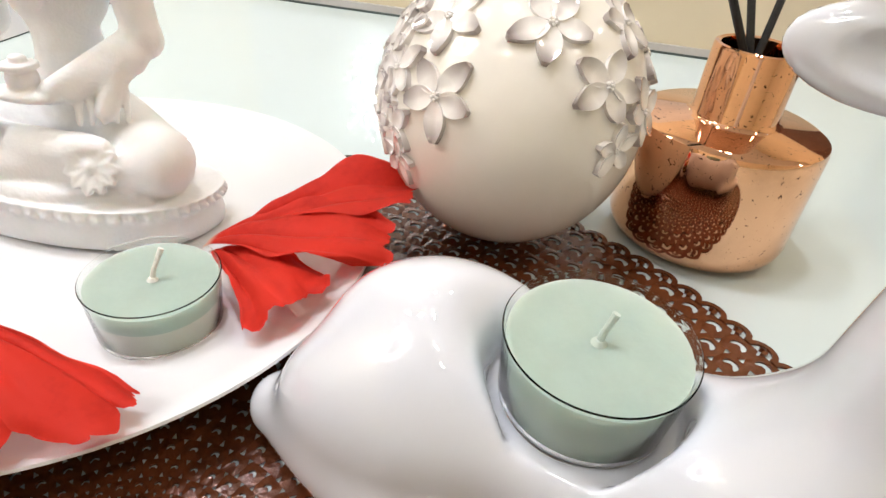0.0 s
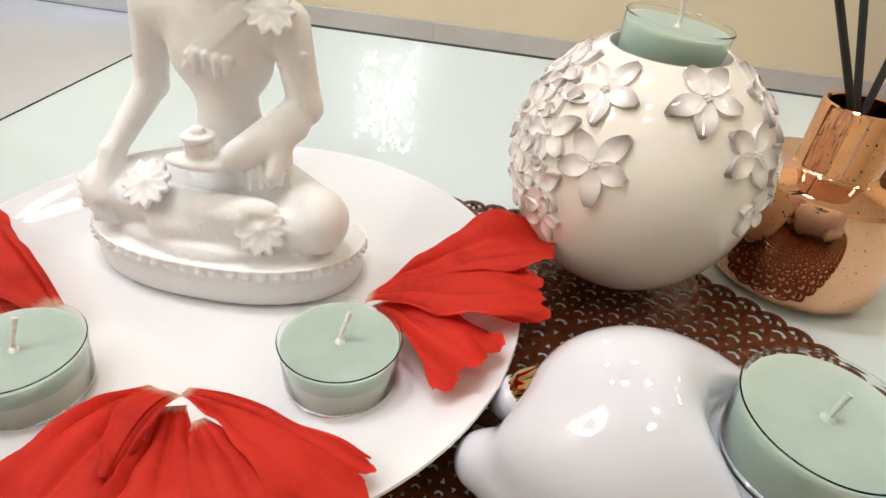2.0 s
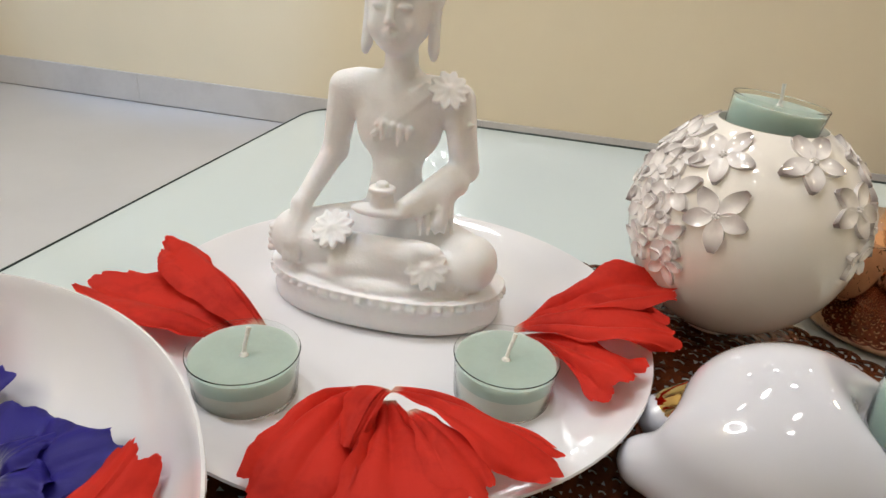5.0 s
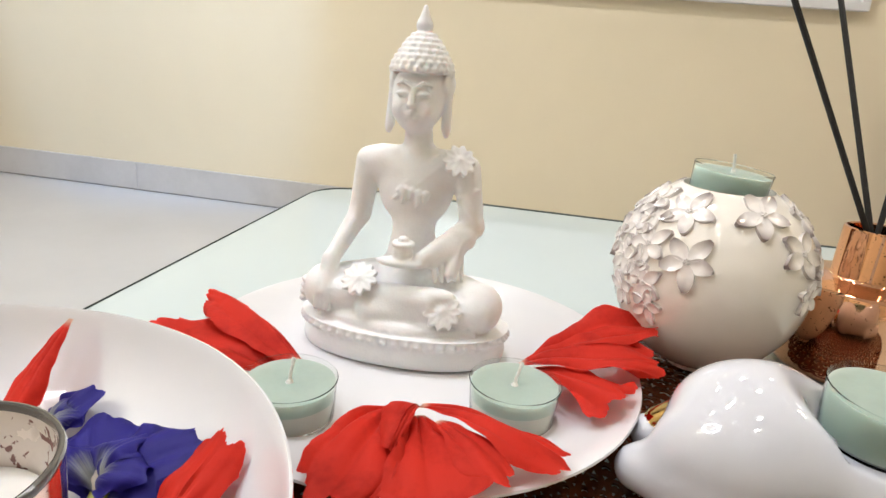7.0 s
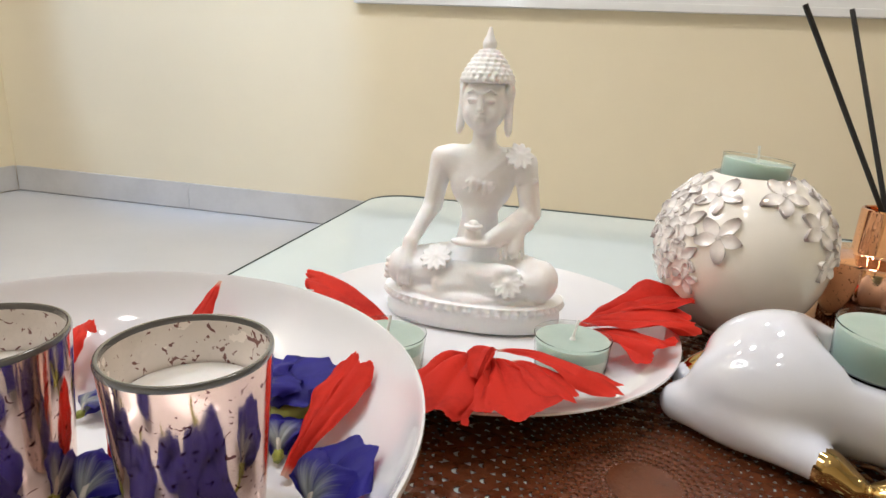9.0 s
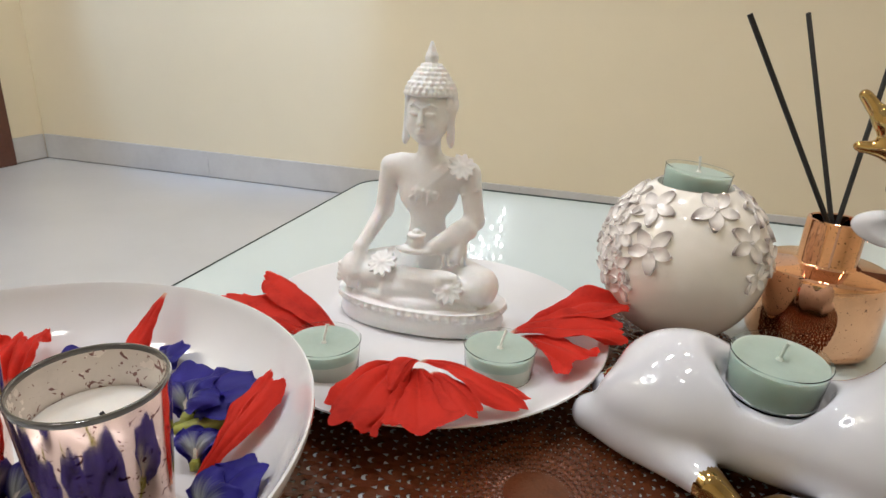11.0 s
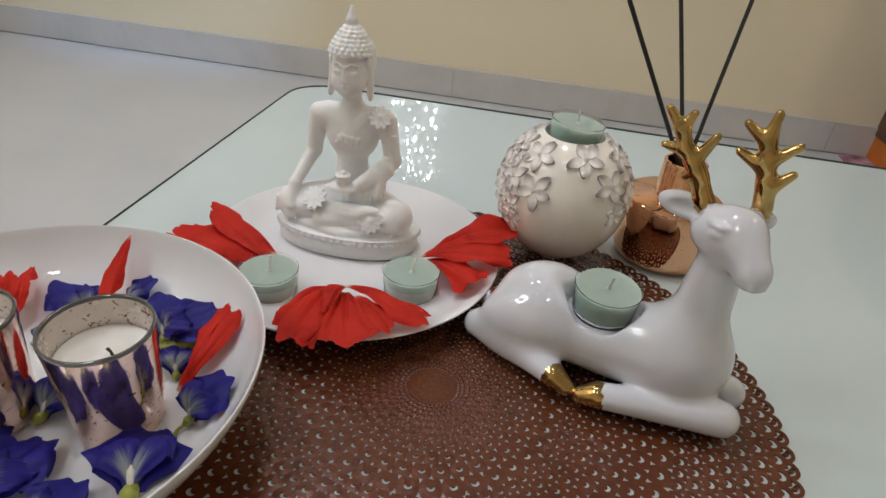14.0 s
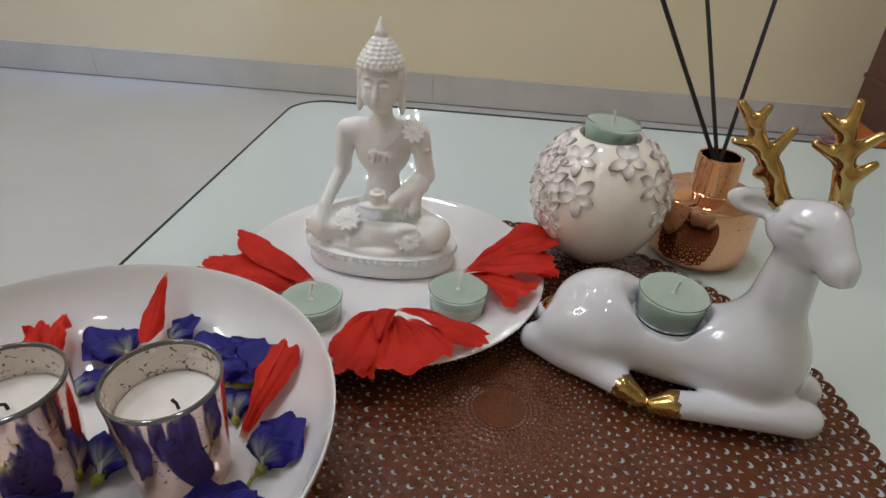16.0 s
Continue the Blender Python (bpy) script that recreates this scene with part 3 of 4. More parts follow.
# ---- forms grown from blended solids ----
def smin(a, b, k):
    h = np.clip(0.5 + 0.5 * (b - a) / k, 0, 1)
    return b + (a - b) * h - k * h * (1 - h)


class Form:
    """A solid blended out of ellipsoids and tapered rods, turned into one mesh."""

    def __init__(self, lo, hi, step):
        self.lo, self.step = np.array(lo, np.float32), step
        self.n = [int((h - l) / step) + 1 for l, h in zip(lo, hi)]
        axes = [np.float32(l) + np.arange(n, dtype=np.float32) * np.float32(step) for l, n in zip(lo, self.n)]
        self.X, self.Y, self.Z = np.meshgrid(*axes, indexing="ij")
        self.d = np.full(self.n, 1.0, np.float32)
        self.tint = np.zeros(self.n, np.int8)

    def join(self, d, k, tint=0):
        if tint:
            self.tint[d < self.d] = tint
        else:
            self.tint[(d < self.d) & (d < 0.001)] = 0
        self.d = smin(self.d, d, k) if k else np.minimum(self.d, d)

    def turn(self, degrees, cx, cy):
        """Turns what is added next about an upright axis; turn back by the opposite angle."""
        c, sn = math.cos(radians(-degrees)), math.sin(radians(-degrees))
        x, y = self.X - cx, self.Y - cy
        self.X, self.Y = cx + x * c - y * sn, cy + x * sn + y * c

    def ball(self, c, r, k=0.004, tint=0, turn=0.0):
        r = (r, r, r) if isinstance(r, (int, float)) else r
        x, y, z = self.X - c[0], self.Y - c[1], self.Z - c[2]
        if turn:
            cs, sn = math.cos(radians(turn)), math.sin(radians(turn))
            x, y = x * cs + y * sn, y * cs - x * sn
        q = np.sqrt((x / r[0]) ** 2 + (y / r[1]) ** 2 + (z / r[2]) ** 2)
        g = np.sqrt((x / r[0] ** 2) ** 2 + (y / r[1] ** 2) ** 2 + (z / r[2] ** 2) ** 2) + 1e-9
        self.join((q * (q - 1) / g).astype(np.float32), k, tint)

    def rod(self, a, b, ra, rb, k=0.004, tint=0):
        a, b = np.array(a, np.float32), np.array(b, np.float32)
        ab = b - a
        t = np.clip(((self.X - a[0]) * ab[0] + (self.Y - a[1]) * ab[1] + (self.Z - a[2]) * ab[2]) / float(ab @ ab), 0, 1)
        d = np.sqrt((self.X - a[0] - ab[0] * t) ** 2 + (self.Y - a[1] - ab[1] * t) ** 2 + (self.Z - a[2] - ab[2] * t) ** 2)
        self.join(d - (ra + (rb - ra) * t), k, tint)

    def oval_slab(self, c, rx, ry, z0, z1, k, relief=None, back=None):
        """A flat oval; back: its depth behind the middle, where that differs."""
        x, y = self.X - c[0], self.Y - c[1]
        deep = np.where(y > 0, back or ry, ry)
        rad = (np.abs(x / rx) ** 2.25 + np.abs(y / deep) ** 2.25) ** (1 / 2.25)
        side = (rad - 1) * min(rx, ry)
        if relief is not None:
            side = side + relief(np.arctan2(y / deep, x / rx), self.Z)
        flat = np.maximum(self.Z - z1, z0 - self.Z)
        self.join(np.maximum(side, flat), k)

    def cut(self, d, k=0.002):
        self.d = -smin(-self.d, d, k)

    def star(self, c, n, size, petals, thick, k=0.0008):
        """A flat little blossom facing along n."""
        n = Vector(n).normalized()
        s = n.orthogonal().normalized()
        if abs(n.z) < 0.99:
            s = Vector((0, 0, 1)).cross(n).normalized()
        u = n.cross(s)
        x, y, z = self.X - c[0], self.Y - c[1], self.Z - c[2]
        a, b, h = x * s.x + y * s.y + z * s.z, x * u.x + y * u.y + z * u.z, x * n.x + y * n.y + z * n.z
        rad, th = np.sqrt(a * a + b * b), np.arctan2(b, a)
        edge = rad - size * (0.72 + 0.28 * np.abs(np.cos(th * petals / 2)))
        rib = 0.0004 * np.cos(th * petals) * np.clip(rad / size, 0, 1) - 0.0012 * np.exp(-(rad / (0.22 * size)) ** 2)
        self.join(np.maximum(edge * 0.7, np.abs(h) - thick + rib), k)

    def mesh(self, name, mats):
        v = self.d
        ins = v < 0
        c = [ins[i:ins.shape[0] - 1 + i, j:ins.shape[1] - 1 + j, k:ins.shape[2] - 1 + k] for i in (0, 1) for j in (0, 1) for k in (0, 1)]
        total = sum(a.astype(np.int8) for a in c)
        cells = np.argwhere((total > 0) & (total < 8))
        index = np.full(total.shape, -1, np.int64)
        index[tuple(cells.T)] = np.arange(len(cells))
        acc, cnt = np.zeros((len(cells), 3)), np.zeros(len(cells))
        corners = [(i, j, k) for i in (0, 1) for j in (0, 1) for k in (0, 1)]
        for p in corners:
            for ax in range(3):
                if p[ax]:
                    continue
                q = list(p)
                q[ax] = 1
                va, vb = v[tuple((cells + p).T)], v[tuple((cells + q).T)]
                hit = (va < 0) != (vb < 0)
                t = va[hit] / (va[hit] - vb[hit])
                pt = (cells[hit] + np.array(p)).astype(float)
                pt[:, ax] += t
                acc[hit] += pt
                cnt[hit] += 1
        verts = self.lo + acc / cnt[:, None] * self.step
        quads = []
        for ax in range(3):
            sl0, sl1 = [slice(None)] * 3, [slice(None)] * 3
            sl0[ax], sl1[ax] = slice(0, -1), slice(1, None)
            a, b = ins[tuple(sl0)], ins[tuple(sl1)]
            e = np.argwhere(a != b)
            o1, o2 = [x for x in range(3) if x != ax]
            ok = (e[:, o1] > 0) & (e[:, o2] > 0) & (e[:, o1] < index.shape[o1]) & (e[:, o2] < index.shape[o2])
            e = e[ok]
            s1, s2 = np.zeros(3, int), np.zeros(3, int)
            s1[o1], s2[o2] = 1, 1
            q = np.stack([index[tuple((e - s1 - s2).T)], index[tuple((e - s2).T)], index[tuple(e.T)], index[tuple((e - s1).T)]], 1)
            flip = a[tuple(e.T)] == (ax == 1)
            q[flip] = q[flip][:, ::-1]
            quads.append(q)
        quads = np.concatenate(quads)
        me = bpy.data.meshes.new(name)
        me.from_pydata(verts.tolist(), [], quads.tolist())
        for m in mats:
            me.materials.append(m)
        if len(mats) > 1:
            tv = self.tint[tuple(np.clip(np.round((verts - self.lo) / self.step).astype(int), 0, np.array(self.n) - 1).T)]
            me.polygons.foreach_set("material_index", (tv[quads].sum(1) >= 2).astype(np.int32))
        me.polygons.foreach_set("use_smooth", [True] * len(me.polygons))
        # smooth normals straight from the field
        g = np.stack(np.gradient(v), -1)
        pos = np.clip((verts - self.lo) / self.step, 0, np.array(self.n) - 1.001)
        base = np.floor(pos).astype(int)
        w = pos - base
        nrm = np.zeros_like(verts)
        for p in corners:
            k = np.prod([w[:, a] if p[a] else 1 - w[:, a] for a in range(3)], axis=0)
            nrm += k[:, None] * g[tuple((base + p).T)]
        nrm /= np.linalg.norm(nrm, axis=1)[:, None] + 1e-9
        me.normals_split_custom_set_from_vertices(nrm.tolist())
        return me


# ---- seated statue ----
def statue():
    f = Form((-0.058, -0.038, -0.001), (0.058, 0.038, 0.171), 0.00075)

    def beads(th, z):
        s = np.abs(np.sin(th * 30))
        row = np.exp(-((z - 0.0125) / 0.0017) ** 2)
        return 0.0010 - 0.0022 * row * s - 0.0014 * np.exp(-((z - 0.0155) / 0.0010) ** 2) - 0.0006 * np.exp(-((z - 0.0040) / 0.0035) ** 2)

    f.oval_slab((0, 0), 0.0552, 0.0335, 0.0, 0.0156, 0.0, beads, back=0.0225)
    # robe spread under the legs
    f.ball((0, -0.004, 0.0185), (0.046, 0.026, 0.006), 0.003)
    f.ball((0, -0.0235, 0.0172), (0.019, 0.0075, 0.0028), 0.002)
    # legs
    for s in (-1, 1):
        f.rod((0.013 * s, 0.008, 0.029), (0.0400 * s, -0.010, 0.0285), 0.0130, 0.0112, 0.004)
        f.ball((0.0425 * s, -0.0115, 0.0285), (0.0090, 0.0105, 0.0105), 0.003)
    f.rod((-0.041, -0.014, 0.0265), (0.016, -0.0205, 0.0315), 0.0082, 0.0065, 0.0025)
    f.rod((0.041, -0.0135, 0.0265), (-0.014, -0.0225, 0.0235), 0.0086, 0.0062, 0.0025)
    f.ball((0.0195, -0.0200, 0.0345), (0.010, 0.0048, 0.0036), 0.0015)
    # torso
    f.rod((0, 0.0075, 0.034), (0, 0.0075, 0.058), 0.0160, 0.0112, 0.005)
    f.ball((0, 0.0065, 0.0800), (0.0195, 0.0118, 0.0190), 0.006)
    f.rod((-0.0185, 0.0075, 0.0920), (0.0185, 0.0075, 0.0920), 0.0085, 0.0085, 0.005)
    f.rod((0, 0.0065, 0.096), (0, 0.0045, 0.112), 0.0078, 0.0066, 0.004)
    f.turn(-3, 0.0, 0.003)
    # head, ears, rows of curls, finial
    f.ball((0, 0.0025, 0.1250), (0.0134, 0.0130, 0.0160), 0.002)
    f.ball((0, -0.0040, 0.1140), (0.0078, 0.0066, 0.0056), 0.005)
    for s in (-1, 1):
        f.ball((0.0066 * s, -0.0052, 0.1185), (0.0048, 0.0052, 0.0052), 0.003)
    f.rod((0, -0.0100, 0.1290), (0, -0.0130, 0.1208), 0.0010, 0.0018, 0.0010)
    for s in (-1, 1):
        f.ball((0.0013 * s, -0.0122, 0.1203), 0.0012, 0.0005)
        f.ball((0.0052 * s, -0.0096, 0.1258), (0.0036, 0.0018, 0.0013), 0.0005)
        f.rod((0.0014 * s, -0.0108, 0.1290), (0.0052 * s, -0.0102, 0.1312), 0.0008, 0.0008, 0.0006)
        f.rod((0.0052 * s, -0.0102, 0.1312), (0.0092 * s, -0.0076, 0.1295), 0.0008, 0.0005, 0.0006)
        f.rod((0.0140 * s, 0.0030, 0.1300), (0.0144 * s, 0.0015, 0.1110), 0.0020, 0.0025, 0.0010)
        f.ball((0.0148 * s, 0.0010, 0.1095), (0.0018, 0.0024, 0.0032), 0.0008)
    f.rod((-0.0030, -0.0102, 0.1166), (0, -0.0112, 0.1172), 0.0009, 0.0011, 0.0005)
    f.rod((0, -0.0112, 0.1172), (0.0030, -0.0102, 0.1166), 0.0011, 0.0009, 0.0005)
    f.rod((-0.0020, -0.0104, 0.1149), (0.0020, -0.0104, 0.1149), 0.0012, 0.0012, 0.0005)
    th = np.arctan2(f.Y - 0.0035, f.X)
    rad = np.sqrt(f.X ** 2 + ((f.Y - 0.0035) * 0.97) ** 2)
    for k, (z, r) in enumerate(((0.1368, 0.0160), (0.1393, 0.0153), (0.1418, 0.0140), (0.1443, 0.0123), (0.1468, 0.0106), (0.1492, 0.0088), (0.1514, 0.0068))):
        curl = 0.0005 * np.cos(th * max(9, int(r * 1500)) + k * 1.6)
        f.join((np.sqrt(np.maximum(rad - r + 0.0018 + curl, 0) ** 2 + (f.Z - z) ** 2) - 0.0016).astype(np.float32), 0.0004)
    for s in (-1, 1):
        f.ball((0.0132 * s, 0.0060, 0.1305), (0.0028, 0.0085, 0.0064), 0.001)
        for k in range(5):
            f.ball((0.0151 * s, 0.0015 + 0.0006 * k, 0.1350 - 0.0026 * k), 0.0013, 0.0004)
    f.ball((0, 0.0115, 0.1270), (0.0132, 0.0050, 0.0125), 0.002)
    f.rod((0, 0.003, 0.1505), (0, 0.003, 0.1560), 0.0026, 0.0039, 0.0010)
    f.rod((0, 0.003, 0.1560), (0, 0.003, 0.1640), 0.0039, 0.0012, 0.0010)
    f.turn(3, 0.0, 0.003)
    # arm resting over the knee
    f.rod((-0.0255, 0.0075, 0.0915), (-0.0300, 0.0075, 0.0640), 0.0072, 0.0058, 0.003)
    f.rod((-0.0300, 0.0075, 0.0640), (-0.0385, -0.0115, 0.0430), 0.0056, 0.0040, 0.002)
    f.rod((-0.0385, -0.0115, 0.0430), (-0.0385, -0.0205, 0.0290), 0.0044, 0.0034, 0.002)
    for k in range(4):
        f.rod((-0.0420 + 0.0022 * k, -0.0210, 0.0310), (-0.0417 + 0.0022 * k, -0.0235, 0.0215), 0.0013, 0.0011, 0.0006)
    # toes of the folded foot beyond the knee
    for k in range(4):
        f.ball((-0.0515 + 0.0004 * k, -0.0140, 0.0220 + 0.0034 * k), (0.0026, 0.0034, 0.0017), 0.0004)
    # arm laid in the lap, open hand with a small jar
    f.rod((0.0255, 0.0075, 0.0915), (0.0310, 0.0055, 0.0640), 0.0072, 0.0060, 0.003)
    f.rod((0.0310, 0.0055, 0.0640), (0.0105, -0.0170, 0.0505), 0.0062, 0.0040, 0.002)
    f.rod((0.0290, -0.0010, 0.0590), (0.0150, -0.0150, 0.0490), 0.0056, 0.0030, 0.002)
    f.ball((0.0005, -0.0190, 0.0485), (0.0125, 0.0055, 0.0026), 0.002)
    f.rod((0.0010, -0.0180, 0.0500), (0.0010, -0.0180, 0.0535), 0.0046, 0.0050, 0.0006)
    f.oval_slab((0.0010, -0.0180), 0.0056, 0.0056, 0.0566, 0.0586, 0.0004)
    f.ball((0.0010, -0.0180, 0.0596), (0.0028, 0.0028, 0.0016), 0.0004)
    # hanging sleeve, sash over the chest, hem
    f.rod((0.0265, -0.0020, 0.0600), (0.0245, -0.0120, 0.0440), 0.0050, 0.0036, 0.002)
    for k in range(5):
        f.rod((0.0285 - 0.003 * k, -0.006 - 0.0022 * k, 0.0500 - 0.001 * k), (0.0300 - 0.003 * k, -0.009 - 0.0022 * k, 0.0405), 0.0014, 0.0010, 0.0008)
    for k in range(3):
        f.rod((0.0185 - 0.003 * k, 0.0002, 0.0980), (-0.0010 - 0.003 * k, -0.0052, 0.0800), 0.0010, 0.0008, 0.0014)
    for k in range(4):
        f.rod((-0.0030 + 0.0036 * k, -0.0050, 0.0810 - 0.0006 * k), (-0.0044 + 0.0038 * k, -0.0056, 0.0738 + 0.0026 * (k % 2) - 0.0006 * k), 0.0021, 0.0005, 0.0006)
    f.rod((-0.0035, -0.0055, 0.0800), (-0.0095, -0.0045, 0.0755), 0.0010, 0.0006, 0.0009)
    f.rod((0.0235, 0.0010, 0.0790), (0.0335, 0.0015, 0.0835), 0.0010, 0.0010, 0.0008)
    # robe fanned out over the base, with pleats and a low scalloped edge
    for k in range(11):
        a = radians(200 + k * 14)
        f.rod((0, -0.0150, 0.0210), (0.0225 * math.cos(a), -0.0160 + 0.0140 * math.sin(a), 0.0166), 0.0008, 0.0017, 0.0005)
    for s in (-1, 1):
        f.rod((0.016 * s, -0.0245, 0.0168), (0.039 * s, -0.0190, 0.0168), 0.0018, 0.0014, 0.0020)
        f.rod((0.014 * s, -0.0180, 0.0275), (0.036 * s, -0.0215, 0.0200), 0.0014, 0.0008, 0.0020)
    f.star((0.0225, -0.0010, 0.0965), (0.30, -0.75, 0.6), 0.0088, 10, 0.0012)
    f.star((-0.0195, -0.0215, 0.0385), (-0.1, -0.65, 0.75), 0.0098, 11, 0.0012)
    f.star((0.0240, -0.0245, 0.0290), (0.15, -0.90, 0.42), 0.0096, 11, 0.0012)
    ob = new("statue", f.mesh("statue", (RESIN,)))
    ob.matrix_world = pose(-0.0700, 0.2560, 0.0078, -2.0, -0.5, -4.0) @ Matrix.Diagonal((1, 1, 1.038, 1))
    tagged(ob, "white resin statue of a seated meditating figure on an oval base", "statue")


statue()


# ---- lying deer, a candle holder ----
def deer():
    f = Form((-0.098, -0.054, 0.0), (0.104, 0.040, 0.184), 0.00115)
    f.ball((-0.0350, 0.0020, 0.0305), (0.0325, 0.0275, 0.0285), 0.01)
    f.rod((-0.030, 0.001, 0.0285), (0.045, 0, 0.0300), 0.0258, 0.0250, 0.01)
    f.ball((0.0470, 0.000, 0.0350), (0.0290, 0.0250, 0.0310), 0.01)
    # thigh, hind legs
    f.ball((-0.0430, -0.0160, 0.0225), (0.0275, 0.0165, 0.0225), 0.010)
    f.rod((-0.0715, -0.0165, 0.0120), (-0.0150, -0.0335, 0.0125), 0.0092, 0.0076, 0.008)
    f.rod((-0.0125, -0.0345, 0.0120), (-0.0040, -0.0362, 0.0090), 0.0080, 0.0056, 0.0006, tint=1)
    f.ball((-0.0725, 0.0095, 0.0125), 0.0083, 0.002)
    f.rod((-0.0610, 0.0120, 0.0240), (-0.0690, 0.0110, 0.0180), 0.0080, 0.0072, 0.0004, tint=1)
    # forelegs, folded
    f.rod((0.0785, -0.0165, 0.0150), (0.0170, -0.0345, 0.0125), 0.0105, 0.0078, 0.005)
    f.rod((0.0145, -0.0352, 0.0120), (0.0060, -0.0368, 0.0090), 0.0082, 0.0056, 0.0006, tint=1)
    f.rod((0.0790, 0.0075, 0.0155), (0.0450, 0.0180, 0.0140), 0.0100, 0.0095, 0.005)
    # neck and head
    f.rod((0.0490, 0.0, 0.0480), (0.0500, -0.0010, 0.1000), 0.0175, 0.0118, 0.012)
    f.ball((0.0485, -0.0025, 0.1170), (0.0182, 0.0145, 0.0145), 0.006)
    f.rod((0.0530, -0.0060, 0.1155), (0.0640, -0.0165, 0.1070), 0.0118, 0.0080, 0.006)
    f.ball((0.0650, -0.0175, 0.1062), (0.0080, 0.0076, 0.0072), 0.003)
    # ears
    f.ball((0.0255, 0.0030, 0.1228), (0.0155, 0.0052, 0.0074), 0.003, turn=-8)
    f.ball((0.0600, 0.0085, 0.1232), (0.0095, 0.0045, 0.0055), 0.004, turn=40)
    x, y, z = f.X - 0.0240, f.Y + 0.0034, f.Z - 0.1236
    f.cut((np.sqrt((x / 0.0110) ** 2 + (y / 0.0048) ** 2 + (z / 0.0044) ** 2) - 1) * 0.004, 0.001)
    # brow, long muzzle, lidded eyes
    f.rod((0.0545, -0.0040, 0.1225), (0.0645, -0.0155, 0.1110), 0.0085, 0.0062, 0.005)
    for ex, ey, turn in ((0.0432, -0.0148, -28), (0.0605, 0.0042, -68)):
        f.ball((ex, ey, 0.1205), (0.0046, 0.0026, 0.0025), 0.0007, turn=turn)
        f.ball((ex, ey + 0.001, 0.1248), (0.0056, 0.0030, 0.0016), 0.0020, turn=turn)
    f.rod((0.0660, -0.0250, 0.1030), (0.0705, -0.0205, 0.1028), 0.0012, 0.0012, 0.0030)
    # antlers
    base_l, base_r = 0.002, 0.008
    for v, fork in ((base_l, (((0.0335, 0.1270), (0.0250, 0.1420), 0.0052, 0.0045), ((0.0250, 0.1420), (0.0165, 0.1525), 0.0045, 0.0040), ((0.0165, 0.1525), (0.0120, 0.1620), 0.0040, 0.0034),
                              ((0.0120, 0.1610), (0.0038, 0.1700), 0.0034, 0.0021), ((0.0125, 0.1620), (0.0157, 0.1700), 0.0033, 0.0021), ((0.0220, 0.1470), (0.0288, 0.1617), 0.0042, 0.0020),
                              ((0.0165, 0.1515), (0.0062, 0.1518), 0.0036, 0.0020), ((0.0275, 0.1390), (0.0205, 0.1385), 0.0040, 0.0030))),
                    (base_r, (((0.0588, 0.1310), (0.0560, 0.1440), 0.0052, 0.0045), ((0.0560, 0.1440), (0.0522, 0.1560), 0.0045, 0.0040), ((0.0522, 0.1560), (0.0500, 0.1660), 0.0040, 0.0034),
                              ((0.0500, 0.1650), (0.0506, 0.1770), 0.0034, 0.0021), ((0.0505, 0.1620), (0.0395, 0.1695), 0.0036, 0.0021), ((0.0535, 0.1500), (0.0400, 0.1556), 0.0042, 0.0021),
                              ((0.0530, 0.1530), (0.0640, 0.1642), 0.0040, 0.0021), ((0.0575, 0.1400), (0.0657, 0.1505), 0.0042, 0.0022)))):
        for (ua, za), (ub, zb), ra, rb in fork:
            f.rod((ua, v, za), (ub, v, zb), ra * 0.95, rb * 1.02, 0.0024, tint=1)
    # the well for the candle
    rr = np.sqrt(f.X ** 2 + f.Y ** 2)
    f.cut(np.maximum(np.maximum(rr - 0.0214, 0.0428 - f.Z), f.Z - 0.085).astype(np.float32), 0.0025)
    f.cut((np.sqrt(((f.X + 0.004) / 0.0270) ** 2 + (f.Y / 0.0262) ** 2 + ((f.Z - 0.0665) / 0.0200) ** 2) - 1).astype(np.float32) * 0.02, 0.006)
    ob = new("deer_figurine", f.mesh("deer_figurine", (DEER_WHITE, GOLD)))
    ob.matrix_world = pose(0.1115, 0.156, 0.0004, 0, 0, -22)
    tagged(ob, "glossy white ceramic lying deer with gold antlers and hooves", "figurine")


deer()
tealight((0.1110, 0.1567, 0.0443), -30, "green tealight in a clear cup sunk into the deer's back", tilt=(3.7, 0), wick_lean=(0.0010, 0.0020), long=0.8, wick=GREEN_WICK, pale=False)


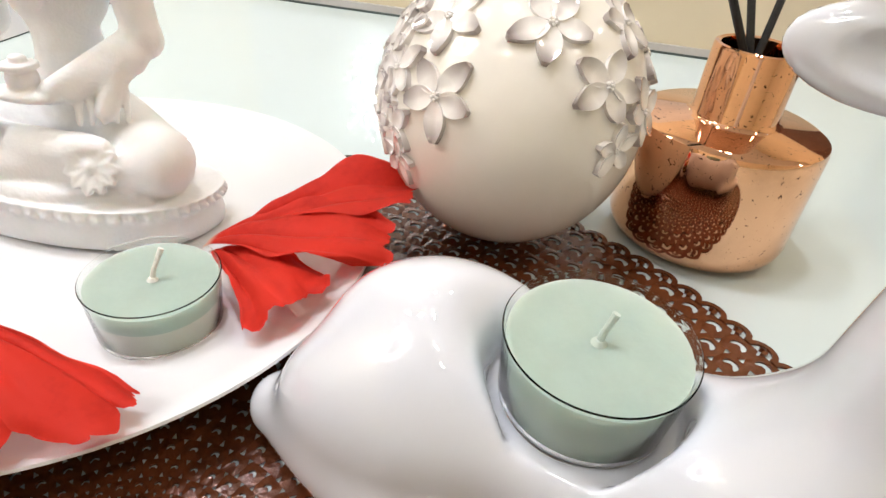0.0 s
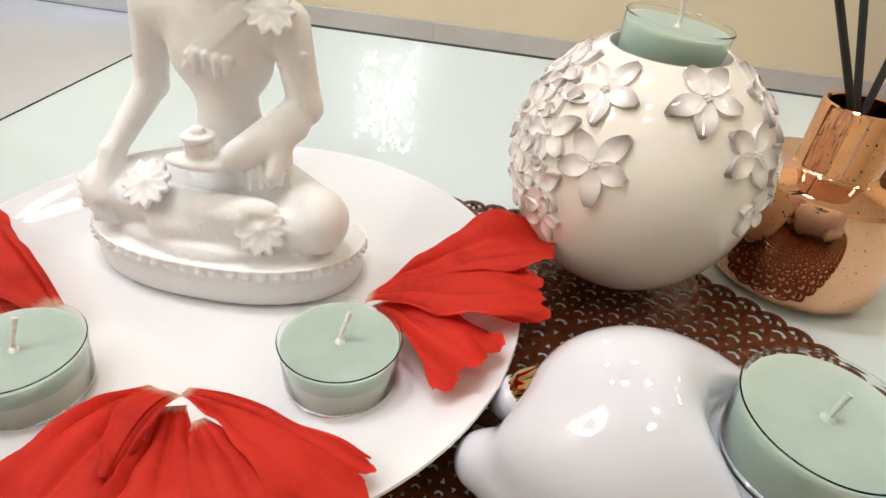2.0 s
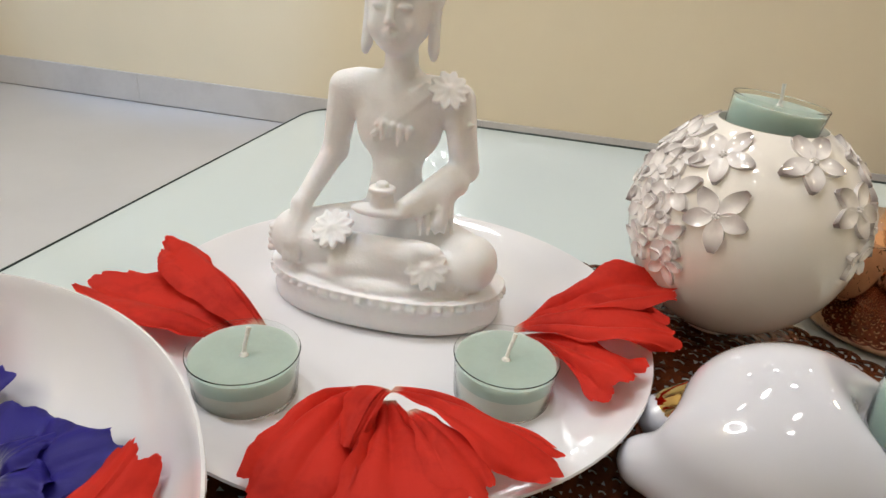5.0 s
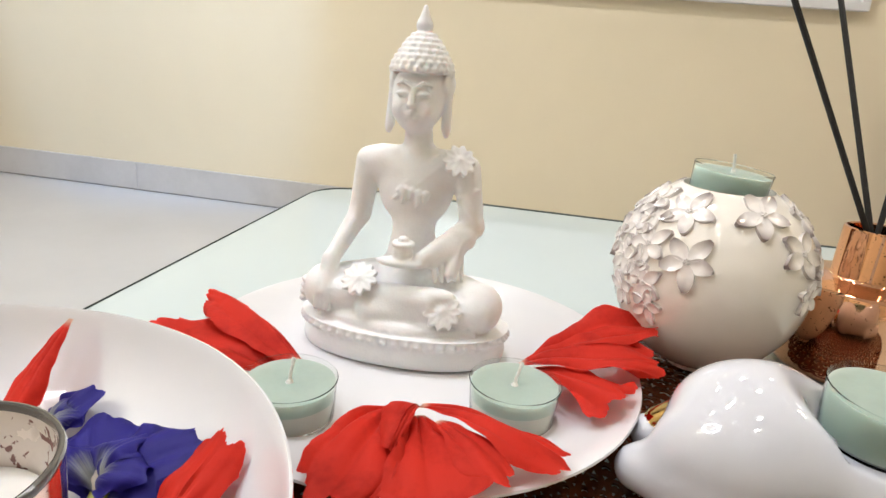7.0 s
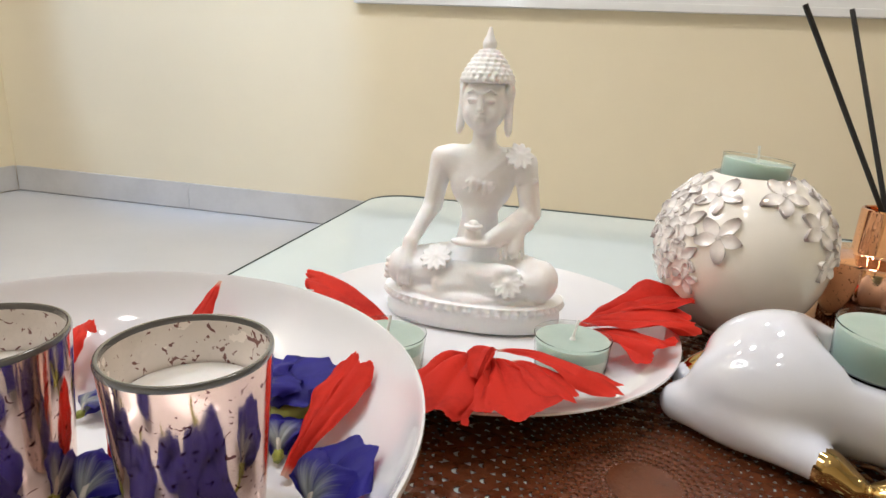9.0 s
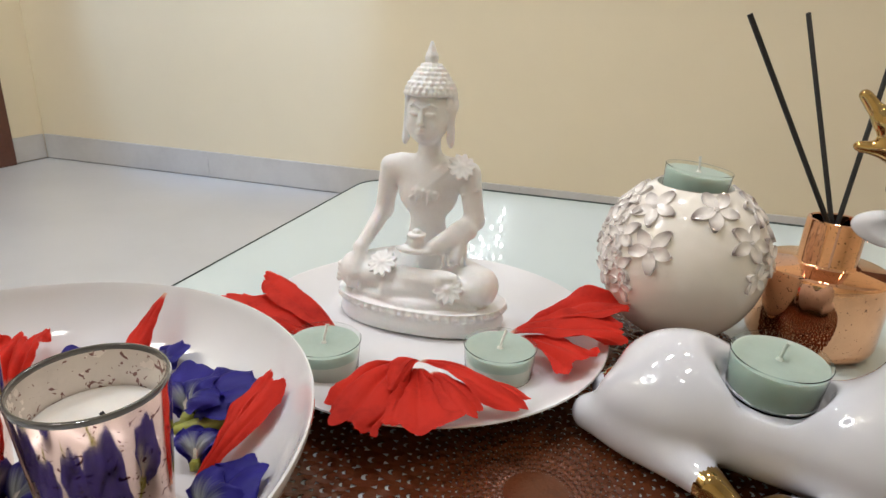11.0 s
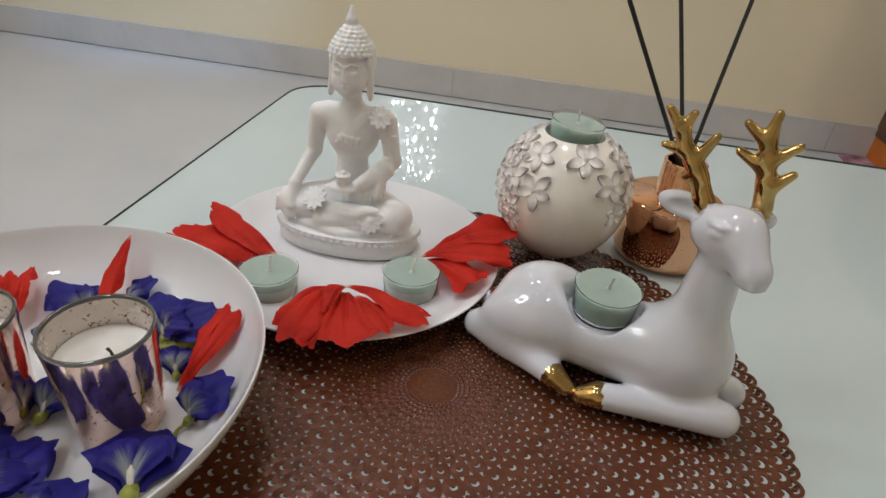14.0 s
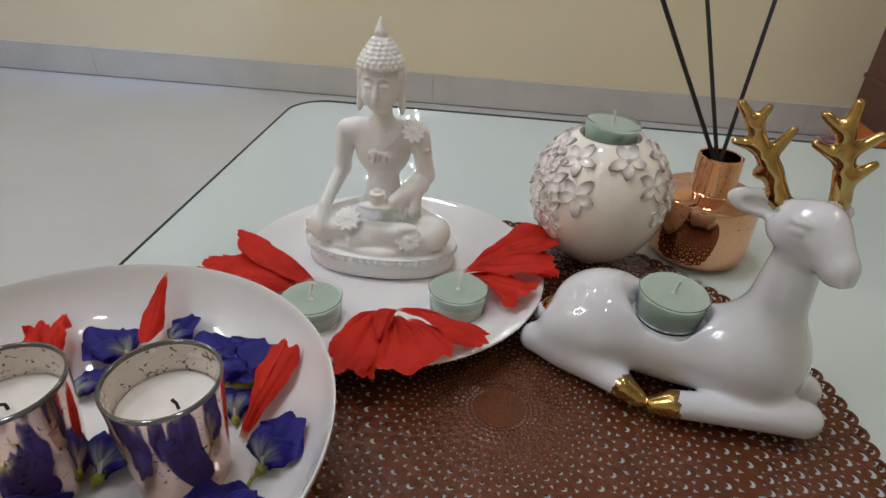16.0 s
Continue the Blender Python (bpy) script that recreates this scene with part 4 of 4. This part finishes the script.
# ---- votive glasses in the bowl ----
def votive(at, turn, label, wick):
    v = thing("votive_glass", pose(*at, 0, 0, turn), label, "votive", "votive glasses in the bowl")
    h, r = 0.062, 0.0245
    bm = lathe([(0, 0.0), (0.0185, 0.0), (0.0200, 0.0012), (0.0215, 0.020), (r, h - 0.0018), (r - 0.0015, h - 0.0018), (0.0192, 0.02), (0.0180, 0.008), (0, 0.008)], 72, wobble=0.006)
    bm.faces.ensure_lookup_table()
    for face in bm.faces[5 * 72:]:
        face.material_index = 1
    part("glass", bm, (MERCURY, LINING), v, "speckled rose coloured mercury glass")
    part("rim", lathe([(r + 0.0001, h - 0.0018), (r + 0.0002, h - 0.0008), (r - 0.0001, h), (r - 0.0007, h + 0.0002), (r - 0.0013, h), (r - 0.0016, h - 0.0008), (r - 0.0015, h - 0.0019)], 72, wobble=0.006), RIM_GLASS, v, "smoky rounded glass rim")
    wax = part("wax", lathe([(0, 0.0085), (0.0178, 0.0085), (0.0188, 0.02), (0.0211, h - 0.016), (0.0190, h - 0.0166), (0.010, h - 0.0174), (0, h - 0.0178)], 48, wobble=0.01), WHITE_WAX, v, "white wax, once lit")
    part("wick", tube([(wick[0], wick[1], h - 0.018), (wick[0] - 0.0005, wick[1], h - 0.0145), (wick[0] - 0.0022, wick[1] + 0.0008, h - 0.0128)], [0.0008, 0.0007, 0.0008], 8), BURNT, wax, "curled burnt wick")


votive((-0.1310, 0.0490, 0.0109), 15, "rose mercury glass votive with white wax among flowers", (0.004, -0.001))
votive((-0.1935, 0.0400, 0.0109), 100, "rose mercury glass votive with purple blotches and white wax", (0.002, 0.003))


# ---- petals ----
def spread_of(widths, t):
    k = min(int(t * 4), 3)
    f = t * 4 - k
    f = f * f * (3 - 2 * f)
    return widths[k] * (1 - f) + widths[k + 1] * f


def blade_bm(length, left, right, seed, arch=0.08, roll=0.0, ruffle=0.003, ragged=0.05, round_end=0.22, bow=0.0, nu=34, nv=37):
    """A soft petal along +x from its foot. left, right: its half widths at five places from foot to end.
    arch lifts its middle, roll bends it across, ruffle waves its rim, ragged tears its end."""
    bm = bmesh.new()
    grid = []
    for i in range(nu):
        t = i / (nu - 1)
        row = []
        for j in range(nv):
            s = 2 * j / (nv - 1) - 1
            w = spread_of(left if s > 0 else right, t)
            w *= 1 + ragged * 1.3 * t * (1.2 * noise.noise((t * 5 + seed, 3.3, s > 0)) + 0.9 * abs(math.sin(t * 8 + seed + 2 * (s > 0))) ** 0.6 - 0.5 + 0.4 * noise.noise((t * 19, seed, s > 0)))
            tear = 1.1 * noise.noise((s * 1.9 + seed, 1.3, seed)) + 0.9 * abs(math.sin(s * 4.1 + seed)) ** 0.6 - 0.5 + 0.3 * noise.noise((s * 11 + seed, 5.1, 3))
            x = length * t * (1 - round_end * abs(s) ** 2.5 * t + ragged * t ** 3 * tear)
            y = s * w + bow * length * math.sin(math.pi * t)
            z = arch * length * math.sin(math.pi * t ** 0.8) + roll * w * (1 - s * s)
            z += ruffle * t * (0.7 * math.sin(s * 2.2 + seed) * math.sin(math.pi * min(1, t * 0.9)) + 1.2 * noise.noise((x * 30 + seed, y * 30, seed)))
            z += ruffle * (0.7 * abs(s) ** 3 * t * math.sin(t * 10 + seed * 1.7 + (2 if s > 0 else 0)) + 0.4 * t ** 5 * math.sin(s * 5 + seed * 2))
            z += ruffle * 0.55 * math.sin(math.pi * t ** 0.7) * abs(math.sin(s * 4.2 + seed * 3)) ** 0.7
            row.append(bm.verts.new((x, y, z)))
        grid.append(row)
    for i in range(nu - 1):
        for j in range(nv - 1):
            bm.faces.new((grid[i][j], grid[i + 1][j], grid[i + 1][j + 1], grid[i][j + 1]))
    bmesh.ops.solidify(bm, geom=bm.faces[:], thickness=0.0004)
    return bm


def laid(foot, end):
    """The pose of a petal from its foot to its end, its upper side up."""
    a, b = Vector(foot), Vector(end)
    return Matrix.Translation(a) @ (b - a).to_track_quat("X", "Z").to_matrix().to_4x4()


def petal(foot, end, left, right, seed, label, group, **kw):
    ob = part("hibiscus_petal", blade_bm((Vector(end) - Vector(foot)).length, left, right, seed, **kw), RED, smooth=70)
    ob.matrix_world = laid(foot, end)
    return tagged(ob, label, "petal", group)


def hibiscus():
    g = "red hibiscus petals on the plate"
    lying = "ruffled red hibiscus petal lying on the plate's edge"
    # in front of the statue
    petal((-0.0560, 0.1690, 0.0220), (-0.0690, 0.1130, 0.0240), (0.005, 0.008, 0.012, 0.015, 0.014), (0.005, 0.010, 0.014, 0.016, 0.013), 3.1, lying, g, arch=0.05, ragged=0.12, ruffle=0.0045, round_end=0.15)
    petal((-0.0475, 0.1625, 0.0290), (-0.0535, 0.1370, 0.0270), (0.002, 0.002, 0.003, 0.003, 0.002), (0.004, 0.009, 0.010, 0.008, 0.006), 7.7, "narrow rolled edge of a red hibiscus petal", g, arch=0.15, roll=0.12, ruffle=0.0012, ragged=0.05)
    petal((-0.0480, 0.1615, 0.0255), (-0.0350, 0.1155, 0.0240), (0.003, 0.006, 0.013, 0.021, 0.021), (0.003, 0.005, 0.009, 0.014, 0.016), 5.2, lying, g, arch=0.06, ragged=0.08, ruffle=0.0036, round_end=0.15)
    petal((-0.0470, 0.1635, 0.0280), (0.0085, 0.1475, 0.0240), (0.003, 0.004, 0.0055, 0.007, 0.007), (0.001, 0.005, 0.011, 0.015, 0.011), 9.2, "long narrow red hibiscus petal with a torn end", g, arch=0.06, roll=0.12, ragged=0.06, round_end=0.08, ruffle=0.003)
    petal((-0.0390, 0.1560, 0.0280), (-0.0130, 0.1270, 0.0265), (0.002, 0.005, 0.008, 0.010, 0.009), (0.002, 0.005, 0.008, 0.010, 0.009), 14.3, "small folded red hibiscus petal over the others", g, arch=0.05, roll=0.1, ragged=0.09, ruffle=0.002)
    # beside the bowl
    petal((-0.1170, 0.1935, 0.0160), (-0.1815, 0.2045, 0.0255), (0.005, 0.015, 0.022, 0.021, 0.015), (0.005, 0.012, 0.018, 0.023, 0.021), 11.4, lying, g, arch=0.05, ragged=0.09, ruffle=0.005, round_end=0.15)
    petal((-0.1085, 0.1990, 0.0185), (-0.1705, 0.2420, 0.0270), (0.007, 0.014, 0.017, 0.018, 0.012), (0.003, 0.004, 0.005, 0.006, 0.008), 13.9, "folded red hibiscus petal lying on the plate's edge", g, arch=0.05, roll=0.22, ragged=0.08, ruffle=0.003)
    # beside the round holder
    petal((-0.0020, 0.2365, 0.0165), (0.0590, 0.2570, 0.0330), (0.003, 0.009, 0.015, 0.019, 0.018), (0.003, 0.007, 0.011, 0.014, 0.013), 17.3, "ruffled red hibiscus petal leaning towards the round holder", g, arch=0.05, ragged=0.06, ruffle=0.005, round_end=0.08)
    petal((-0.0050, 0.2250, 0.0165), (0.0320, 0.1880, 0.0235), (0.004, 0.012, 0.018, 0.021, 0.018), (0.002, 0.004, 0.005, 0.007, 0.010), 19.6, lying, g, arch=0.04, ragged=0.08, ruffle=0.0045, round_end=0.10)
    petal((-0.0080, 0.2255, 0.0185), (0.0570, 0.2250, 0.0275), (0.003, 0.012, 0.019, 0.022, 0.014), (0.003, 0.008, 0.013, 0.015, 0.010), 67.0, lying, g, arch=0.05, roll=0.08, ragged=0.09, ruffle=0.0045, round_end=0.15)
    # in the bowl
    g = "red hibiscus petals in the bowl"
    petal((-0.1105, 0.0670, 0.0180), (-0.0960, 0.1080, 0.0410), (0.002, 0.004, 0.0075, 0.011, 0.011), (0.002, 0.005, 0.007, 0.009, 0.009), 29.1, "folded red hibiscus petal lying up the bowl's side", g, arch=0.02, roll=0.55, ragged=0.07, ruffle=0.002, round_end=0.1)
    petal((-0.1796, 0.1515, 0.0525), (-0.1810, 0.1180, 0.0270), (0.001, 0.003, 0.005, 0.0065, 0.007), (0.001, 0.003, 0.005, 0.0065, 0.007), 37.3, "pointed red hibiscus petal leaning on the bowl's side", g, arch=0.02, roll=0.5, ragged=0.03, ruffle=0.001)
    petal((-0.2230, 0.0950, 0.0230), (-0.2340, 0.1180, 0.0400), (0.004, 0.008, 0.010, 0.011, 0.010), (0.004, 0.008, 0.010, 0.011, 0.010), 41.5, "ruffled red hibiscus petal standing in the bowl", g, arch=0.05, ragged=0.16, ruffle=0.006)
    petal((-0.1640, 0.0590, 0.0160), (-0.1660, 0.0760, 0.0400), (0.003, 0.007, 0.009, 0.009, 0.007), (0.003, 0.007, 0.009, 0.009, 0.007), 43.5, "red hibiscus petal wedged between the glasses", g, arch=0.05, ragged=0.08, ruffle=0.004)


hibiscus()


def pea_flower(foot, end, up, wide, seed, stalk=True):
    """A butterfly pea blossom: one broad banner, two wings, a keel, a green sepal and its stalk."""
    def on_bowl(p, lift):
        return Vector((p[0], p[1], bowl_z(math.hypot(p[0] - BOWL_AT[0], p[1] - BOWL_AT[1])) + lift))

    a, b = on_bowl(foot, up), on_bowl(end, up + 0.004)
    size = (b - a).length
    f = thing("pea_flower", laid(a, b), "violet blue butterfly pea blossom lying in the bowl", "flower", "blue blossoms in the bowl")
    w = size * wide
    part("banner", blade_bm(size, (w * 0.25, w * 0.75, w, w * 1.02, w * 0.8), (w * 0.25, w * 0.8, w * 1.04, w, w * 0.75), seed, arch=0.10, ruffle=size * 0.13, ragged=0.07, round_end=0.4, nu=24, nv=29), BLUE, f, "broad violet blue petal, pale at its foot", smooth=70)
    for s in (-1, 1):
        wing = part("wing", blade_bm(size * 0.62, [size * k for k in (0.05, 0.16, 0.24, 0.26, 0.16)], [size * k for k in (0.05, 0.16, 0.24, 0.24, 0.16)], seed + s * 3.3, arch=0.22, roll=0.3, ruffle=size * 0.1, ragged=0.06, round_end=0.35, nu=16, nv=19), BLUE, f, smooth=70)
        wing.matrix_basis = Matrix.Translation((size * 0.05, 0, size * 0.10)) @ Matrix.Rotation(radians(s * 33), 4, "Z")
    part("keel", tube([(0.02 * size, 0, 0.10 * size), (0.12 * size, 0, 0.19 * size), (0.24 * size, 0.01 * size, 0.21 * size), (0.32 * size, 0.02 * size, 0.17 * size)], [size * k for k in (0.03, 0.055, 0.05, 0.015)], 9), PALE, f, "pale curved keel")
    part("sepal", tube([(0.06 * size, 0, 0.04 * size), (-0.06 * size, 0, 0.05 * size), (-0.16 * size, 0.01 * size, 0.04 * size)], [size * k for k in (0.07, 0.10, 0.05)], 9), SEPAL, f, "yellow green sepal")
    if stalk:
        part("stalk", tube([(-0.14 * size, 0.01 * size, 0.04 * size), (-0.28 * size, 0.05 * size, 0.05 * size), (-0.40 * size, 0.02 * size, 0.06 * size)], size * 0.035, 7), SEPAL, f)
    return f


def bowl_flowers():
    for k, (foot, end, up, wide, stalk) in enumerate((
            ((-0.1890, 0.1120), (-0.2150, 0.1230), 0.003, 0.50, False), ((-0.1370, 0.1020), (-0.1500, 0.1270), 0.004, 0.55, False), ((-0.1330, 0.1010), (-0.1100, 0.1150), 0.005, 0.50, True),
            ((-0.0925, 0.0470), (-0.0805, 0.0665), 0.003, 0.54, True), ((-0.0960, 0.0020), (-0.1080, 0.0400), 0.004, 0.55, True), ((-0.1620, -0.0060), (-0.1500, 0.0270), 0.003, 0.50, True),
            ((-0.1300, -0.0160), (-0.1220, 0.0080), 0.003, 0.55, True), ((-0.1180, 0.0790), (-0.1250, 0.1000), 0.002, 0.50, False), ((-0.1680, 0.0420), (-0.1600, 0.0720), 0.003, 0.40, False),
            ((-0.1680, 0.1240), (-0.1580, 0.1360), 0.003, 0.45, False), ((-0.1950, -0.0040), (-0.1860, 0.0180), 0.003, 0.50, True), ((-0.2200, 0.0650), (-0.2460, 0.0700), 0.003, 0.50, True),
            ((-0.2100, 0.0000), (-0.2330, -0.0080), 0.003, 0.50, True), ((-0.1700, -0.0380), (-0.1500, -0.0250), 0.003, 0.50, True), ((-0.2050, 0.0880), (-0.1960, 0.1020), 0.003, 0.50, False),
            ((-0.1880, 0.0020), (-0.1680, 0.0260), 0.010, 0.50, True))):
        pea_flower(foot, end, up, wide, 2.7 * k + 1.1, stalk)
    # a loose pod under the blossoms
    pod = part("flower_bud", tube([(-0.136, 0.092, bowl_z(0.066) + 0.006), (-0.127, 0.0945, bowl_z(0.074) + 0.006), (-0.117, 0.0965, bowl_z(0.083) + 0.006), (-0.110, 0.0990, bowl_z(0.090) + 0.007)], [0.0022, 0.0042, 0.0040, 0.0018], 12), SEPAL)
    tagged(pod, "yellow green bud lying among blue blossoms", "flower bud")


bowl_flowers()


# ---- on the wall, across the room ----
def wall_panel():
    p = thing("wall_panel", ROOM, "wide pale framed panel hanging on the wall", "picture")
    x0, x1, z0, z1 = -0.80, 0.74, 0.345, 1.25
    part("board", boxes((x0 + 0.02, x1 - 0.02, Y1 - 0.018, Y1 - 0.006, z0 + 0.02, z1 - 0.02)), FRAME_WHITE, p, smooth=False)
    part("frame", boxes((x0, x1, Y1 - 0.030, Y1 - 0.001, z0, z0 + 0.022), (x0, x1, Y1 - 0.030, Y1 - 0.001, z1 - 0.022, z1),
                        (x0, x0 + 0.022, Y1 - 0.0295, Y1 - 0.0012, z0 + 0.022, z1 - 0.022), (x1 - 0.022, x1, Y1 - 0.0295, Y1 - 0.0012, z0 + 0.022, z1 - 0.022), bevel=0.002), FRAME_WHITE, p)


def fairy_lights():
    f = thing("fairy_lights", ROOM, "hanging strings of small white lights before the wall panel", "lights")
    rnd = random.Random(4)
    bm = bmesh.new()
    bmesh.ops.create_icosphere(bm, subdivisions=1, radius=0.0055)
    me = mesh_of("bead", bm, BEAD_GLOW)
    for k in range(9):
        x = -0.485 + 0.023 * k + rnd.uniform(-0.006, 0.006)
        top, low = 0.72, 0.36 + rnd.uniform(0, 0.1)
        part("wire", tube([(x, Y1 - 0.045, top), (x + 0.004, Y1 - 0.045, (top + low) / 2), (x, Y1 - 0.045, low)], 0.0008, 5), TABLE_LEG, f)
        for j in range(11):
            if rnd.random() < 0.45:
                continue
            ob = new("bead", me)
            ob.parent = f
            ob.location = (x + rnd.uniform(-0.008, 0.008), Y1 - 0.05, low + (top - low) * (j + rnd.random() * 0.7) / 11)
            width = rnd.uniform(0.5, 1.0)
            ob.scale = (width, width, width * rnd.uniform(1.2, 2.6))


wall_panel()
fairy_lights()


def cabinet():
    c = thing("cabinet", ROOM, "dark brown wooden cabinet with an orange base panel", "cabinet")
    x0, x1, y0, y1 = 1.06, 1.95, Y1 - 0.45, Y1 - 0.002
    part("body", boxes((x0, x1, y0, y1, FLOOR + 0.075, FLOOR + 1.1), bevel=0.004), DARK_WOOD, c)
    part("moulding", boxes((x0 - 0.006, x1, y0 - 0.006, y1 - 0.001, FLOOR + 0.195, FLOOR + 0.21), bevel=0.002), DARK_WOOD, c)
    part("base", boxes((x0 + 0.004, x1 - 0.004, y0 + 0.004, y1 - 0.004, FLOOR + 0.006, FLOOR + 0.075), bevel=0.002), ORANGE, c, "bright orange base panel")
    r = part("rug", boxes((0.98, 2.2, Y1 - 1.0, Y1 - 0.02, FLOOR + 0.0005, FLOOR + 0.006), bevel=0.002), RUG)
    r.matrix_world = ROOM
    tagged(r, "pink and cream patterned rug under the cabinet", "rug")


cabinet()


# ---- ceiling lamps ----
def ring_lamp(x, y, radius):
    l = thing("ceiling_light", ROOM @ pose(x, y, CEIL - 0.001), "round white ring shaped ceiling light", "ceiling light")
    part("plate", lathe([(0, 0), (radius * 0.55, 0), (radius * 0.55, -0.02), (0, -0.022)], 48), FRAME_WHITE, l)
    prof = [(radius + 0.042 * math.cos(2 * math.pi * k / 10), -0.045 + 0.042 * math.sin(2 * math.pi * k / 10)) for k in range(11)]
    part("ring", lathe(prof, 64), RING_GLOW, l, "glowing white ring")
    for k in range(3):
        a = k * 2 * math.pi / 3
        part("arm", tube([(radius * 0.4 * math.cos(a), radius * 0.4 * math.sin(a), -0.018), (radius * math.cos(a), radius * math.sin(a), -0.016)], 0.005, 6), FRAME_WHITE, l)


def downlight(x, y):
    l = thing("downlight", ROOM @ pose(x, y, CEIL - 0.0005), "small round recessed ceiling spotlight", "downlight", "ceiling downlights")
    part("trim", lathe([(0.098, 0), (0.098, -0.004), (0.088, -0.008), (0.081, -0.003), (0.081, 0)], 32), FRAME_WHITE, l)
    part("lens", lathe([(0, -0.0025), (0.080, -0.0025), (0.080, 0), (0, 0)], 32), LAMP_GLOW, l, "glowing lens")


ring_lamp(-1.80, -0.48, 0.37)
for dx, dy in ((-0.50, 1.45), (0.62, 1.50), (2.20, 1.45), (-0.27, -1.05), (-0.22, -0.52), (1.80, -0.10), (-1.52, 1.62), (-1.45, Y1 - 1.3)):
    downlight(dx, dy)
